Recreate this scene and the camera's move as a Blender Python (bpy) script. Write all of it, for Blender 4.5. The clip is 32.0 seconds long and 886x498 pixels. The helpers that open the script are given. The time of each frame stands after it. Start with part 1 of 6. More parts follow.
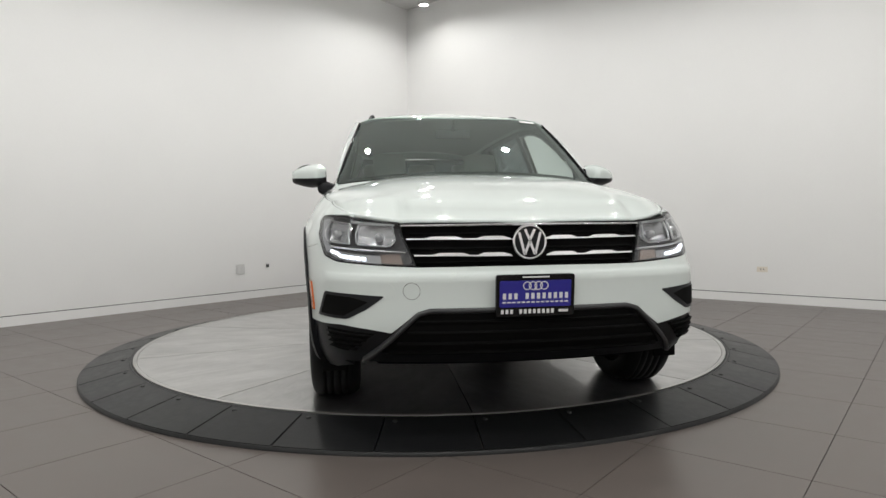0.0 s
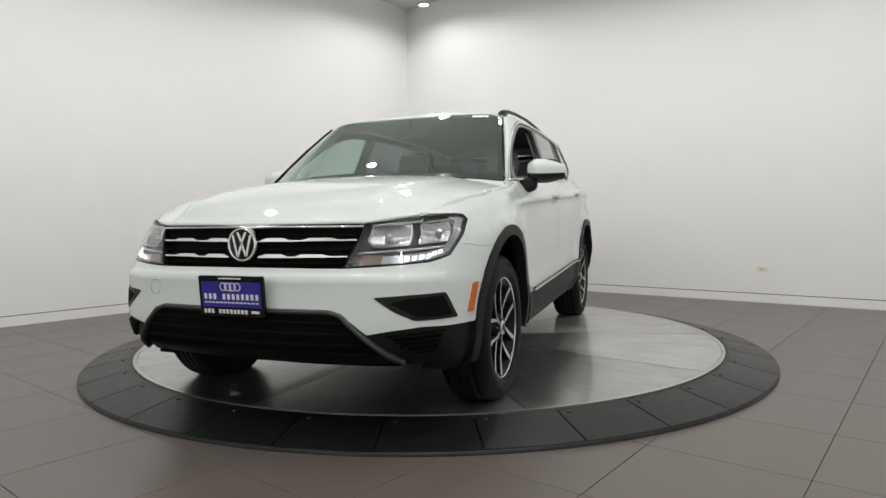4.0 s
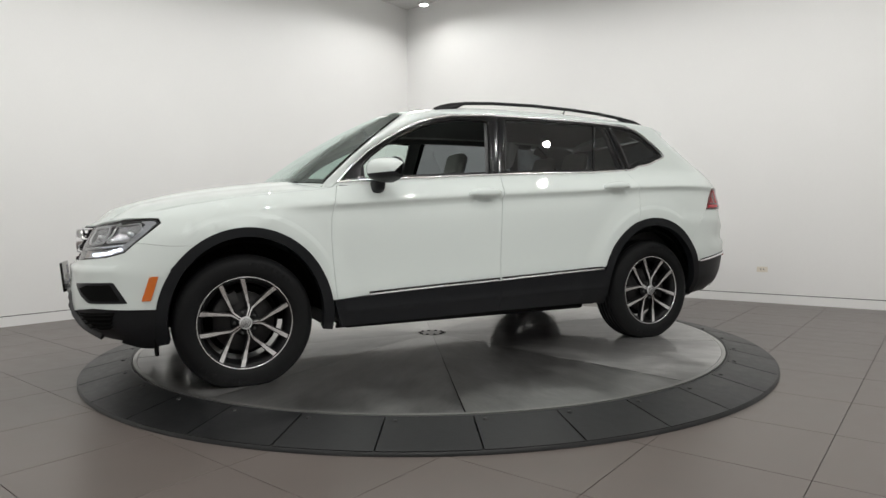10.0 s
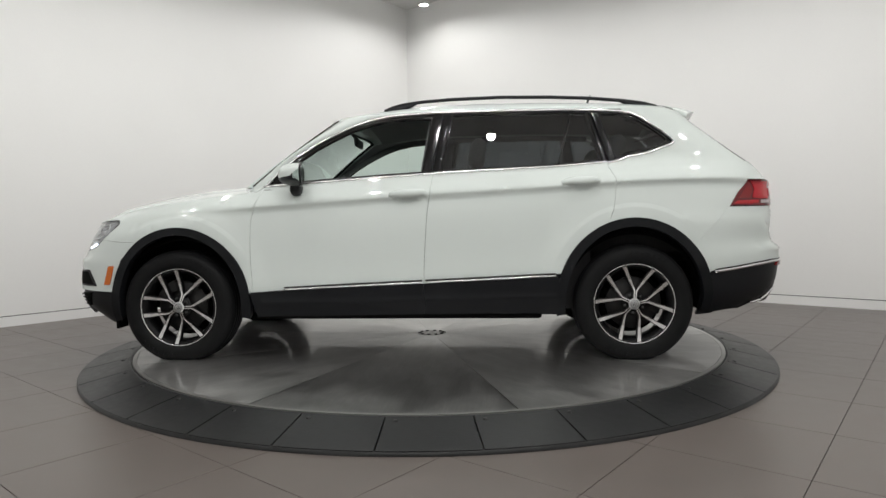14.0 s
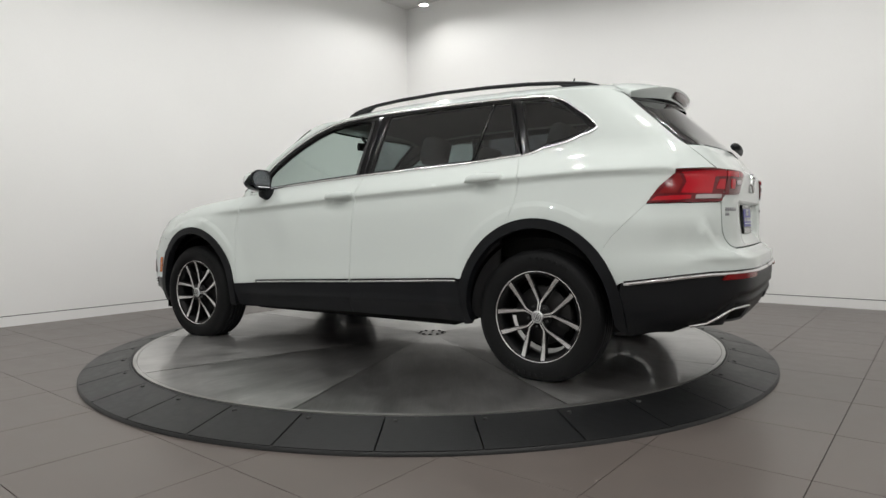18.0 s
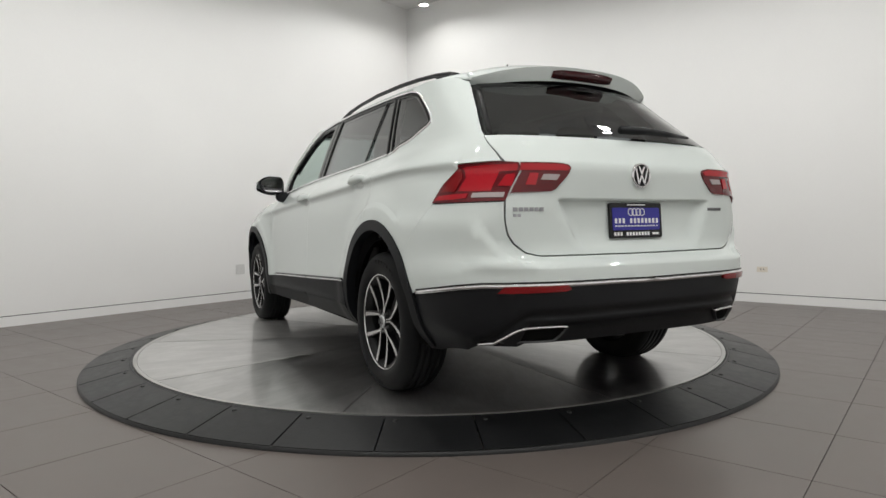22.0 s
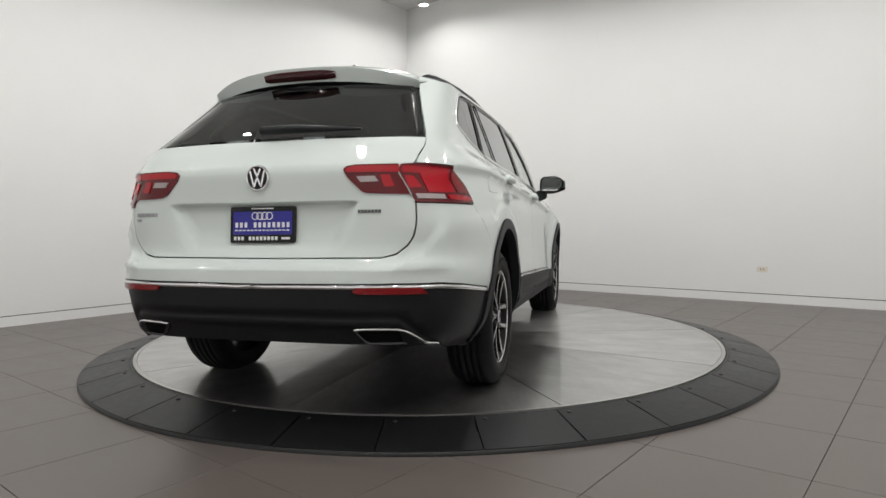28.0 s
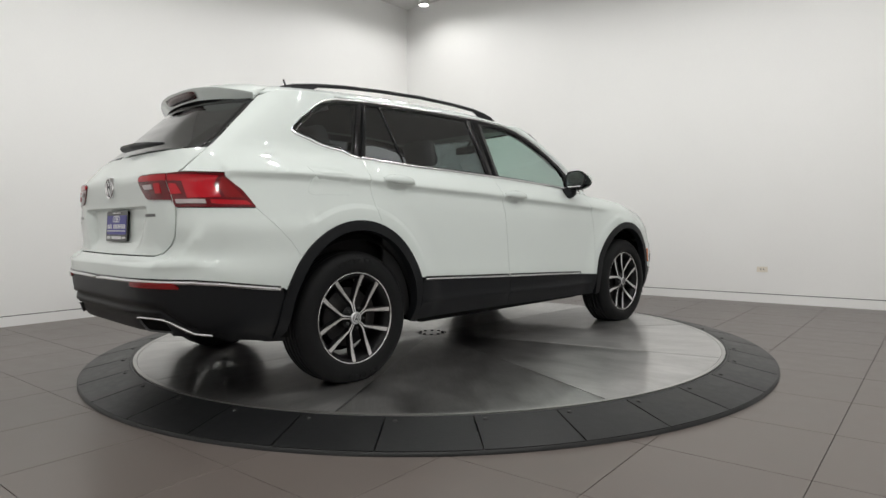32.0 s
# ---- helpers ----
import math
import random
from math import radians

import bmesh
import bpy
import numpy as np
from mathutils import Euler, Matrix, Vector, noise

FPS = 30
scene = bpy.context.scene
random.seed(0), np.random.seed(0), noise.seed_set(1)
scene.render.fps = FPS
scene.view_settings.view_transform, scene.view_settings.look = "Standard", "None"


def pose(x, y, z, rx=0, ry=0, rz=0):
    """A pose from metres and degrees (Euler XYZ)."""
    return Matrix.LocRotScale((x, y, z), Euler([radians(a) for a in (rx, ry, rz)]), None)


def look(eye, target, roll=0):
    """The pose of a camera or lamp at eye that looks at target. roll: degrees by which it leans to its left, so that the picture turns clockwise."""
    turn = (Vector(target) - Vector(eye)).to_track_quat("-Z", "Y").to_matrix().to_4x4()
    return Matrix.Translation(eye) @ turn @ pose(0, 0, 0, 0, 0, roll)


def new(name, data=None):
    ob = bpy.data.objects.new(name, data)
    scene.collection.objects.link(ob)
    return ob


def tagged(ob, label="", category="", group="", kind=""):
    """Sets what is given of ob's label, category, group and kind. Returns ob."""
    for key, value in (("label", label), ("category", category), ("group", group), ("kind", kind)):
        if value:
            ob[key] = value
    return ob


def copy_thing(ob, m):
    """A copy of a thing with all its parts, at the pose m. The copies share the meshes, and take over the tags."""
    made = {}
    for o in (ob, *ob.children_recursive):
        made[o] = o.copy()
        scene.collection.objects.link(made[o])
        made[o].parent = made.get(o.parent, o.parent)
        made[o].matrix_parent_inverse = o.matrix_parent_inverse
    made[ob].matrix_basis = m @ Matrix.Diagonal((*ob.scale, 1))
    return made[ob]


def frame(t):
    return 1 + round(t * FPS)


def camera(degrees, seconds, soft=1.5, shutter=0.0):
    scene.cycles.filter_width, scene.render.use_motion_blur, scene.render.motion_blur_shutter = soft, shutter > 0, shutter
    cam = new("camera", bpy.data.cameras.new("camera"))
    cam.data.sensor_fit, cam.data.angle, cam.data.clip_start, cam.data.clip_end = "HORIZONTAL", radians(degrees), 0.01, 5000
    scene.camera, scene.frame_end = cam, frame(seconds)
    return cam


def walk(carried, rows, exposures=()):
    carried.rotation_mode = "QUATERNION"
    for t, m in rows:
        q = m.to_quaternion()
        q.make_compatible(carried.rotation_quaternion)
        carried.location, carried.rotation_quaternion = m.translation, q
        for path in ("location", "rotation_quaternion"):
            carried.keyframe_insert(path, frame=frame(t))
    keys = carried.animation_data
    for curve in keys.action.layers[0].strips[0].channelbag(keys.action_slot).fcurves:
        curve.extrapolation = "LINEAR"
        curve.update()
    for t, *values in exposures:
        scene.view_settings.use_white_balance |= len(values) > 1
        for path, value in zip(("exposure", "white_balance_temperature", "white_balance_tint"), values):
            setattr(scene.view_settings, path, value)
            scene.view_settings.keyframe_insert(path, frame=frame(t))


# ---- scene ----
from mathutils.geometry import delaunay_2d_cdt

# One still camera before a car turntable in a white showroom bay.
DECK = 0.075            # height of the steel turntable deck over the floor
cam = camera(70.68, 32.0)
EYE = Vector((0.0, -4.7395, 0.836 + DECK))
AIM = look(EYE, EYE + Vector((0.01979, 0.99893, -0.04190)), -0.656)
walk(cam, [(0.0, AIM), (32.0, AIM)])

# ---- light ----
ROOM_TURN = 50.0        # the room and its tiles stand at this angle to the camera's line
E1 = Vector((math.cos(radians(ROOM_TURN)), math.sin(radians(ROOM_TURN)), 0))
E2 = Vector((-E1.y, E1.x, 0))
CEILING = 4.28
WALL_1, WALL_2 = 3.849, 3.666      # the two walls that meet in the far corner
BACK_1, BACK_2 = -6.2, -6.2


def room(a, b, z=0.0):
    """A place in the world from the room's own axes."""
    return E1 * a + E2 * b + Vector((0, 0, z))


world = bpy.data.worlds.new("dim_surroundings")
scene.world = world
world.use_nodes = True
world.node_tree.nodes["Background"].inputs[0].default_value = (1.0, 0.98, 0.95, 1)
world.node_tree.nodes["Background"].inputs[1].default_value = 0.05
scene.view_settings.exposure = 0.0

# the spot at (2.56, 2.38) is added to brighten the far corner
LAMP_SPOTS = [(a, b) for a in (-4.3, -2.4, -0.5, 1.4) for b in (-4.3, -2.4, -0.5, 1.3)] + [(2.56, 2.38), (3.33, 2.865)]
LAMP_Z = 4.06
for a, b in LAMP_SPOTS:
    data = bpy.data.lights.new("spot_glow", "SPOT")
    data.spot_size, data.spot_blend = radians(178), 0.33
    data.shadow_soft_size = 0.06
    data.energy = 58.0 if a < -2 and b < -2 else 39.5 if a < 2 else 34.0 if a < 3 else 3.0
    data.color = (1.0, 0.992, 0.972)
    ob = new("ceiling_spot_light", data)
    ob.matrix_world = Matrix.Translation(room(a, b, LAMP_Z - 0.06))


# ---- materials ----
def material(name, base, rough=0.5, metal=0.0, coat=0.0, vary=0.06, scale=40.0, bump=0.0, bump_scale=None, emit=0.0,
             trans=0.0, ior=1.45, rough_vary=0.0, spec=0.5, alpha=1.0, big=1.5):
    """A surface with variation at two scales and a fine relief."""
    m = bpy.data.materials.new(name)
    m.use_nodes = True
    nt = m.node_tree
    b = nt.nodes["Principled BSDF"]
    b.inputs["Roughness"].default_value, b.inputs["Metallic"].default_value = rough, metal
    b.inputs["Coat Weight"].default_value, b.inputs["Coat Roughness"].default_value = coat, 0.03
    b.inputs["Transmission Weight"].default_value, b.inputs["IOR"].default_value = trans, ior
    b.inputs["Specular IOR Level"].default_value = spec
    b.inputs["Base Color"].default_value = (*base, 1)
    if emit:
        b.inputs["Emission Color"].default_value, b.inputs["Emission Strength"].default_value = (*base, 1), emit
    co = nt.nodes.new("ShaderNodeTexCoord")
    if vary or rough_vary or bump:
        fine, wide = nt.nodes.new("ShaderNodeTexNoise"), nt.nodes.new("ShaderNodeTexNoise")
        fine.inputs["Scale"].default_value, wide.inputs["Scale"].default_value = scale, big
        fine.inputs["Detail"].default_value = 4
        add = nt.nodes.new("ShaderNodeMath")
        add.operation = "ADD"
        for node in (fine, wide):
            nt.links.new(co.outputs["Object"], node.inputs["Vector"])
        nt.links.new(fine.outputs["Fac"], add.inputs[0])
        nt.links.new(wide.outputs["Fac"], add.inputs[1])
        if vary:
            ramp = nt.nodes.new("ShaderNodeMapRange")
            ramp.inputs["From Min"].default_value, ramp.inputs["From Max"].default_value = 0.6, 1.4
            ramp.inputs["To Min"].default_value, ramp.inputs["To Max"].default_value = 1 - vary, 1 + vary
            mul = nt.nodes.new("ShaderNodeVectorMath")
            mul.operation = "SCALE"
            mul.inputs[0].default_value = base
            nt.links.new(add.outputs[0], ramp.inputs["Value"])
            nt.links.new(ramp.outputs["Result"], mul.inputs["Scale"])
            nt.links.new(mul.outputs["Vector"], b.inputs["Base Color"])
        if rough_vary:
            rr = nt.nodes.new("ShaderNodeMapRange")
            rr.inputs["From Min"].default_value, rr.inputs["From Max"].default_value = 0.6, 1.4
            rr.inputs["To Min"].default_value, rr.inputs["To Max"].default_value = max(0.02, rough - rough_vary), rough + rough_vary
            nt.links.new(add.outputs[0], rr.inputs["Value"])
            nt.links.new(rr.outputs["Result"], b.inputs["Roughness"])
        if bump:
            bn = nt.nodes.new("ShaderNodeBump")
            bn.inputs["Strength"].default_value, bn.inputs["Distance"].default_value = 0.5, bump
            tex = fine
            if bump_scale:
                tex = nt.nodes.new("ShaderNodeTexNoise")
                tex.inputs["Scale"].default_value = bump_scale
                nt.links.new(co.outputs["Object"], tex.inputs["Vector"])
            nt.links.new(tex.outputs["Fac"], bn.inputs["Height"])
            nt.links.new(bn.outputs["Normal"], b.inputs["Normal"])
    if alpha < 1:
        b.inputs["Alpha"].default_value = alpha
    return m


def brushed_steel():
    """Brushed steel, its grain along the object's own x: fine scratches, wiped stains, a film of dust."""
    m = material("brushed_deck_steel", (0.55, 0.56, 0.56), 0.3, 1.0, vary=0.0)
    nt = m.node_tree
    b = nt.nodes["Principled BSDF"]
    b.inputs["Anisotropic"].default_value = 0.66
    b.inputs["Coat Weight"].default_value, b.inputs["Coat Roughness"].default_value = 0.45, 0.07
    across = nt.nodes.new("ShaderNodeVectorTransform")
    across.vector_type, across.convert_from, across.convert_to = "VECTOR", "OBJECT", "WORLD"
    across.inputs[0].default_value = (0, 1, 0)
    nt.links.new(across.outputs[0], b.inputs["Tangent"])
    co, info = nt.nodes.new("ShaderNodeTexCoord"), nt.nodes.new("ShaderNodeObjectInfo")

    def noise(stretch, scale, detail, rough, twist):
        """Noise drawn out along the grain, with an offset of its own on each plate."""
        shift, size, tex = nt.nodes.new("ShaderNodeVectorMath"), nt.nodes.new("ShaderNodeVectorMath"), nt.nodes.new("ShaderNodeTexNoise")
        shift.operation, size.operation = "MULTIPLY_ADD", "MULTIPLY"
        shift.inputs[0].default_value = (31.0, 17.0, 5.0)
        nt.links.new(info.outputs["Random"], shift.inputs[1])
        nt.links.new(co.outputs["Object"], shift.inputs[2])
        size.inputs[1].default_value = stretch
        nt.links.new(shift.outputs[0], size.inputs[0])
        nt.links.new(size.outputs[0], tex.inputs["Vector"])
        tex.inputs["Scale"].default_value, tex.inputs["Detail"].default_value = scale, detail
        tex.inputs["Roughness"].default_value, tex.inputs["Distortion"].default_value = rough, twist
        return tex.outputs["Fac"]

    def span(value, f0, f1, t0, t1):
        node = nt.nodes.new("ShaderNodeMapRange")
        node.inputs["From Min"].default_value, node.inputs["From Max"].default_value = f0, f1
        node.inputs["To Min"].default_value, node.inputs["To Max"].default_value = t0, t1
        nt.links.new(value, node.inputs["Value"])
        return node.outputs["Result"]

    def pair(kind, p, q):
        node = nt.nodes.new("ShaderNodeMath")
        node.operation = kind
        nt.links.new(p, node.inputs[0])
        nt.links.new(q, node.inputs[1])
        return node.outputs[0]

    wipe = noise((1.0, 2.0, 1.0), 3.2, 7, 0.66, 0.4)        # wiped, cloudy stains
    blot = noise((1.0, 1.0, 1.0), 1.1, 2, 0.5, 0.0)
    grain = noise((1.0, 26.0, 1.0), 5.0, 4, 0.6, 0.0)       # scratches along the plate
    cloud = pair("ADD", wipe, blot)
    nt.links.new(span(cloud, 0.75, 1.25, 0.285, 0.40), b.inputs["Roughness"])
    tone = nt.nodes.new("ShaderNodeVectorMath")
    tone.operation = "SCALE"
    tone.inputs[0].default_value = (0.565, 0.56, 0.55)
    shade = pair("MULTIPLY", span(wipe, 0.35, 0.65, 0.80, 1.10), span(grain, 0.3, 0.7, 0.94, 1.05))
    nt.links.new(pair("MULTIPLY", shade, span(info.outputs["Random"], 0, 1, 0.88, 1.10)), tone.inputs["Scale"])
    nt.links.new(tone.outputs[0], b.inputs["Base Color"])
    nt.links.new(span(cloud, 0.70, 1.30, 0.985, 0.915), b.inputs["Metallic"])
    return m


WALL = material("white_wall_paint", (0.85, 0.85, 0.84), 0.6, vary=0.015, scale=90, bump=0.0006, bump_scale=220)
CEIL = material("ceiling_paint", (0.70, 0.695, 0.69), 0.8, vary=0.03)
TILE = material("grey_porcelain_tile", (0.128, 0.109, 0.099), 0.33, vary=0.10, scale=9, rough_vary=0.05, bump=0.0004, bump_scale=300)
GROUT = material("dark_grout", (0.085, 0.074, 0.067), 0.8, vary=0.1)
RUBBER = material("black_ramp_rubber", (0.0095, 0.0100, 0.0106), 0.40, spec=0.42, vary=0.15, scale=25, rough_vary=0.07, bump=0.0008, bump_scale=90)
STEEL = brushed_steel()
STEEL_RIM = material("bright_deck_rim", (0.55, 0.545, 0.53), 0.36, 1.0, vary=0.04)
BOLT = material("dark_bolt", (0.05, 0.05, 0.05), 0.45, 0.8, vary=0.1)
PAINT = material("white_car_paint", (0.658, 0.710, 0.687), 0.5, 0.0, coat=1.0, spec=0.12, vary=0.006, scale=400)
BLACK = material("black_textured_plastic", (0.010, 0.0108, 0.0124), 0.42, spec=0.30, vary=0.12, scale=300, bump=0.0002, bump_scale=900)
GLOSS = material("gloss_black_plastic", (0.006, 0.006, 0.0065), 0.12, spec=0.4, vary=0.05)
DARK = material("dark_parts_and_shade", (0.005, 0.005, 0.005), 0.85, spec=0.1, vary=0.1)
BRIGHT = material("bright_trim", (0.86, 0.86, 0.87), 0.24, 1.0, vary=0.02)
CHROME = material("chrome_trim", (0.82, 0.82, 0.83), 0.08, 1.0, vary=0.02)
SATIN = material("satin_silver", (0.62, 0.63, 0.64), 0.28, 0.9, vary=0.03)
TYRE = material("tyre_rubber", (0.0075, 0.0078, 0.0083), 0.58, spec=0.18, vary=0.15, scale=60, bump=0.0005, bump_scale=200)
ALLOY = material("machined_alloy", (0.72, 0.72, 0.72), 0.22, 1.0, vary=0.03)
ALLOY_DARK = material("black_alloy_paint", (0.005, 0.005, 0.0055), 0.42, 0.0, coat=0.08, spec=0.2, vary=0.05)
DISC_IRON = material("brake_disc_iron", (0.035, 0.034, 0.034), 0.55, 0.7, vary=0.1)


# ---- helpers ----
def obj(name, bm, mat, parent=None, label="", smooth=True):
    me = bpy.data.meshes.new(name)
    bmesh.ops.recalc_face_normals(bm, faces=bm.faces)
    bm.to_mesh(me)
    bm.free()
    me.materials.append(mat)
    if smooth:
        me.polygons.foreach_set("use_smooth", [True] * len(me.polygons))
    ob = new(name, me)
    if parent:
        ob.parent = parent
    if label:
        ob["label"] = label
    return ob


def part(name, bm, mat, parent, label="", smooth=True):
    """A mesh under a thing or under a part of it."""
    return obj(name, bm, mat, parent, label, smooth)


def box(bm, a, b, m=None, bevel=0.0):
    """A box from corner a to corner b, with rounded edges."""
    a, b = Vector(a), Vector(b)
    made = bmesh.ops.create_cube(bm, size=1, matrix=Matrix.Translation((a + b) / 2) @ Matrix.Diagonal((*(b - a), 1)))
    vs = made["verts"]
    if bevel:
        es = list({e for v in vs for e in v.link_edges})
        r = bmesh.ops.bevel(bm, geom=es, offset=bevel, segments=2, affect="EDGES", profile=0.5)
        vs = list({v for f in r["faces"] for v in f.verts} | {v for v in vs if v.is_valid})
    if m is not None:
        bmesh.ops.transform(bm, matrix=m, verts=vs)
    return vs


def prism(bm, pts, depth, m=None):
    """A plate: an outline in its own xy plane, from z = 0 to depth."""
    lo = [bm.verts.new((x, y, 0)) for x, y in pts]
    hi = [bm.verts.new((x, y, depth)) for x, y in pts]
    bm.faces.new(lo[::-1])
    bm.faces.new(hi)
    for i in range(len(pts)):
        j = (i + 1) % len(pts)
        bm.faces.new((lo[i], lo[j], hi[j], hi[i]))
    if m is not None:
        bmesh.ops.transform(bm, matrix=m, verts=lo + hi)
    return lo + hi


def lathe(bm, prof, n=48, axis="y", arc=(0, 360), m=None):
    """Turns the profile (radius, along) about an axis."""
    full = arc[1] - arc[0] >= 359.9
    k = n if full else n + 1
    rings, made = [], []
    for i in range(k):
        a = radians(arc[0] + (arc[1] - arc[0]) * i / n)
        c, s = math.cos(a), math.sin(a)
        ring = []
        for r, h in prof:
            co = {"y": (r * c, h, r * s), "z": (r * c, r * s, h), "x": (h, r * c, r * s)}[axis]
            ring.append(bm.verts.new(co))
        rings.append(ring)
        made += ring
    for i in range(n):
        p, q = rings[i], rings[(i + 1) % k]
        for j in range(len(prof) - 1):
            bm.faces.new((p[j], p[j + 1], q[j + 1], q[j]))
    if m is not None:
        bmesh.ops.transform(bm, matrix=m, verts=made)
    return made


def tube(bm, pts, r, n=10, flat=1.0):
    """A closed round bar along a line of points. flat squeezes its section upright."""
    rings = []
    pts = [Vector(p) for p in pts]
    for i, p in enumerate(pts):
        d = (pts[min(i + 1, len(pts) - 1)] - pts[max(i - 1, 0)]).normalized()
        up = Vector((0, 0, 1)) if abs(d.z) < 0.9 else Vector((1, 0, 0))
        side = d.cross(up).normalized()
        up = side.cross(d)
        rr = r[i] if isinstance(r, (list, tuple)) else r
        rings.append([bm.verts.new(p + side * rr * math.cos(2 * math.pi * k / n) + up * rr * flat * math.sin(2 * math.pi * k / n)) for k in range(n)])
    for a, b in zip(rings, rings[1:]):
        for k in range(n):
            bm.faces.new((a[k], a[(k + 1) % n], b[(k + 1) % n], b[k]))
    bm.faces.new(rings[0][::-1])
    bm.faces.new(rings[-1])


def lerp(x, table):
    """Straight interpolation in a short table of (x, value)."""
    xs, ys = zip(*table)
    return float(np.interp(x, xs, ys))


def curve(x, table):
    """Smooth (monotone cubic) interpolation in a short table of (x, value)."""
    n = len(table)
    if x <= table[0][0]:
        return table[0][1]
    if x >= table[-1][0]:
        return table[-1][1]
    i = 0
    while table[i + 1][0] < x:
        i += 1
    def slope(k):
        if k == 0 or k == n - 1:
            j = 0 if k == 0 else n - 2
            return (table[j + 1][1] - table[j][1]) / (table[j + 1][0] - table[j][0])
        h0, h1 = table[k][0] - table[k - 1][0], table[k + 1][0] - table[k][0]
        d0, d1 = (table[k][1] - table[k - 1][1]) / h0, (table[k + 1][1] - table[k][1]) / h1
        if d0 * d1 <= 0:
            return 0.0
        w0, w1 = 2 * h1 + h0, h1 + 2 * h0
        return (w0 + w1) / (w0 / d0 + w1 / d1)
    (x0, y0), (x1, y1) = table[i], table[i + 1]
    h = x1 - x0
    t = (x - x0) / h
    return ((1 + 2 * t) * (1 - t) ** 2 * y0 + t * (1 - t) ** 2 * h * slope(i)
            + t * t * (3 - 2 * t) * y1 + t * t * (t - 1) * h * slope(i + 1))


# ---- room ----
def slab(name, a0, a1, b0, b1, z0, z1, mat, label):
    bm = bmesh.new()
    box(bm, (a0, b0, z0), (a1, b1, z1), Matrix.Rotation(radians(ROOM_TURN), 4, "Z"))
    return tagged(obj(name, bm, mat, None, label, smooth=False), category=name.split("_")[0], kind="structure")


T = 0.15
slab("wall_east", WALL_1, WALL_1 + T, BACK_2, WALL_2 + T, 0.10, CEILING + 0.15, WALL, "plain white painted showroom wall with a flush base")
slab("wall_north", BACK_1, WALL_1, WALL_2, WALL_2 + T, 0.10, CEILING + 0.15, WALL, "plain white painted showroom wall with a flush base")
slab("wall_west", BACK_1 - T, BACK_1, BACK_2, WALL_2 + T, 0.0, CEILING + 0.15, WALL, "plain white painted wall behind the turntable bay")
slab("wall_south", BACK_1 - T, WALL_1 + T, BACK_2 - T, BACK_2, 0.0, CEILING + 0.15, WALL, "plain white painted wall behind the camera")
slab("ceiling", BACK_1, WALL_1, BACK_2, WALL_2, CEILING, CEILING + 0.15, CEIL, "grey painted showroom ceiling")
slab("floor", BACK_1, WALL_1 + T, BACK_2, WALL_2 + T, -0.12, -0.006, GROUT, "grey porcelain tiled showroom floor with dark joints")
floor_ob = bpy.data.objects["floor"]
# flush base strip; the gap's shade is put in as near-black strips
slab("baseboard_east", WALL_1 + 0.002, WALL_1 + T, BACK_2, WALL_2 + T, -0.004, 0.092, WALL, "white flush baseboard under a dark shadow gap")
slab("baseboard_north", BACK_1, WALL_1, WALL_2 + 0.002, WALL_2 + T, -0.004, 0.092, WALL, "white flush baseboard under a dark shadow gap")
slab("trim_east", WALL_1 + 0.012, WALL_1 + T, BACK_2, WALL_2 + T, 0.092, 0.10, DARK, "near-black strip put in for the shade between wall and base")
slab("trim_north", BACK_1, WALL_1, WALL_2 + 0.012, WALL_2 + T, 0.092, 0.10, DARK, "near-black strip put in for the shade between wall and base")


# ---- turntable ----
RIM = 2.045


def sector(bm, r0, r1, a0, a1, z0, z1, n=8, thick=0.03):
    """A piece of a ring: radii, angles in degrees, heights of the top at the inner and outer edge."""
    top, bot = [], []
    for i in range(n + 1):
        a = radians(a0 + (a1 - a0) * i / n)
        for lst, dz in ((top, 0), (bot, -thick)):
            lst.append([bm.verts.new((r * math.cos(a), r * math.sin(a), z + dz)) for r, z in ((r0, z0), (r1, z1))])
    for i in range(n):
        bm.faces.new((top[i][0], top[i][1], top[i + 1][1], top[i + 1][0]))
        bm.faces.new((top[i][1], bot[i][1], bot[i + 1][1], top[i + 1][1]))
        bm.faces.new((top[i][0], top[i + 1][0], bot[i + 1][0], bot[i][0]))
        bm.faces.new((bot[i][0], bot[i + 1][0], bot[i + 1][1], bot[i][1]))
    for k in (0, n):
        bm.faces.new((top[k][0], bot[k][0], bot[k][1], top[k][1]))


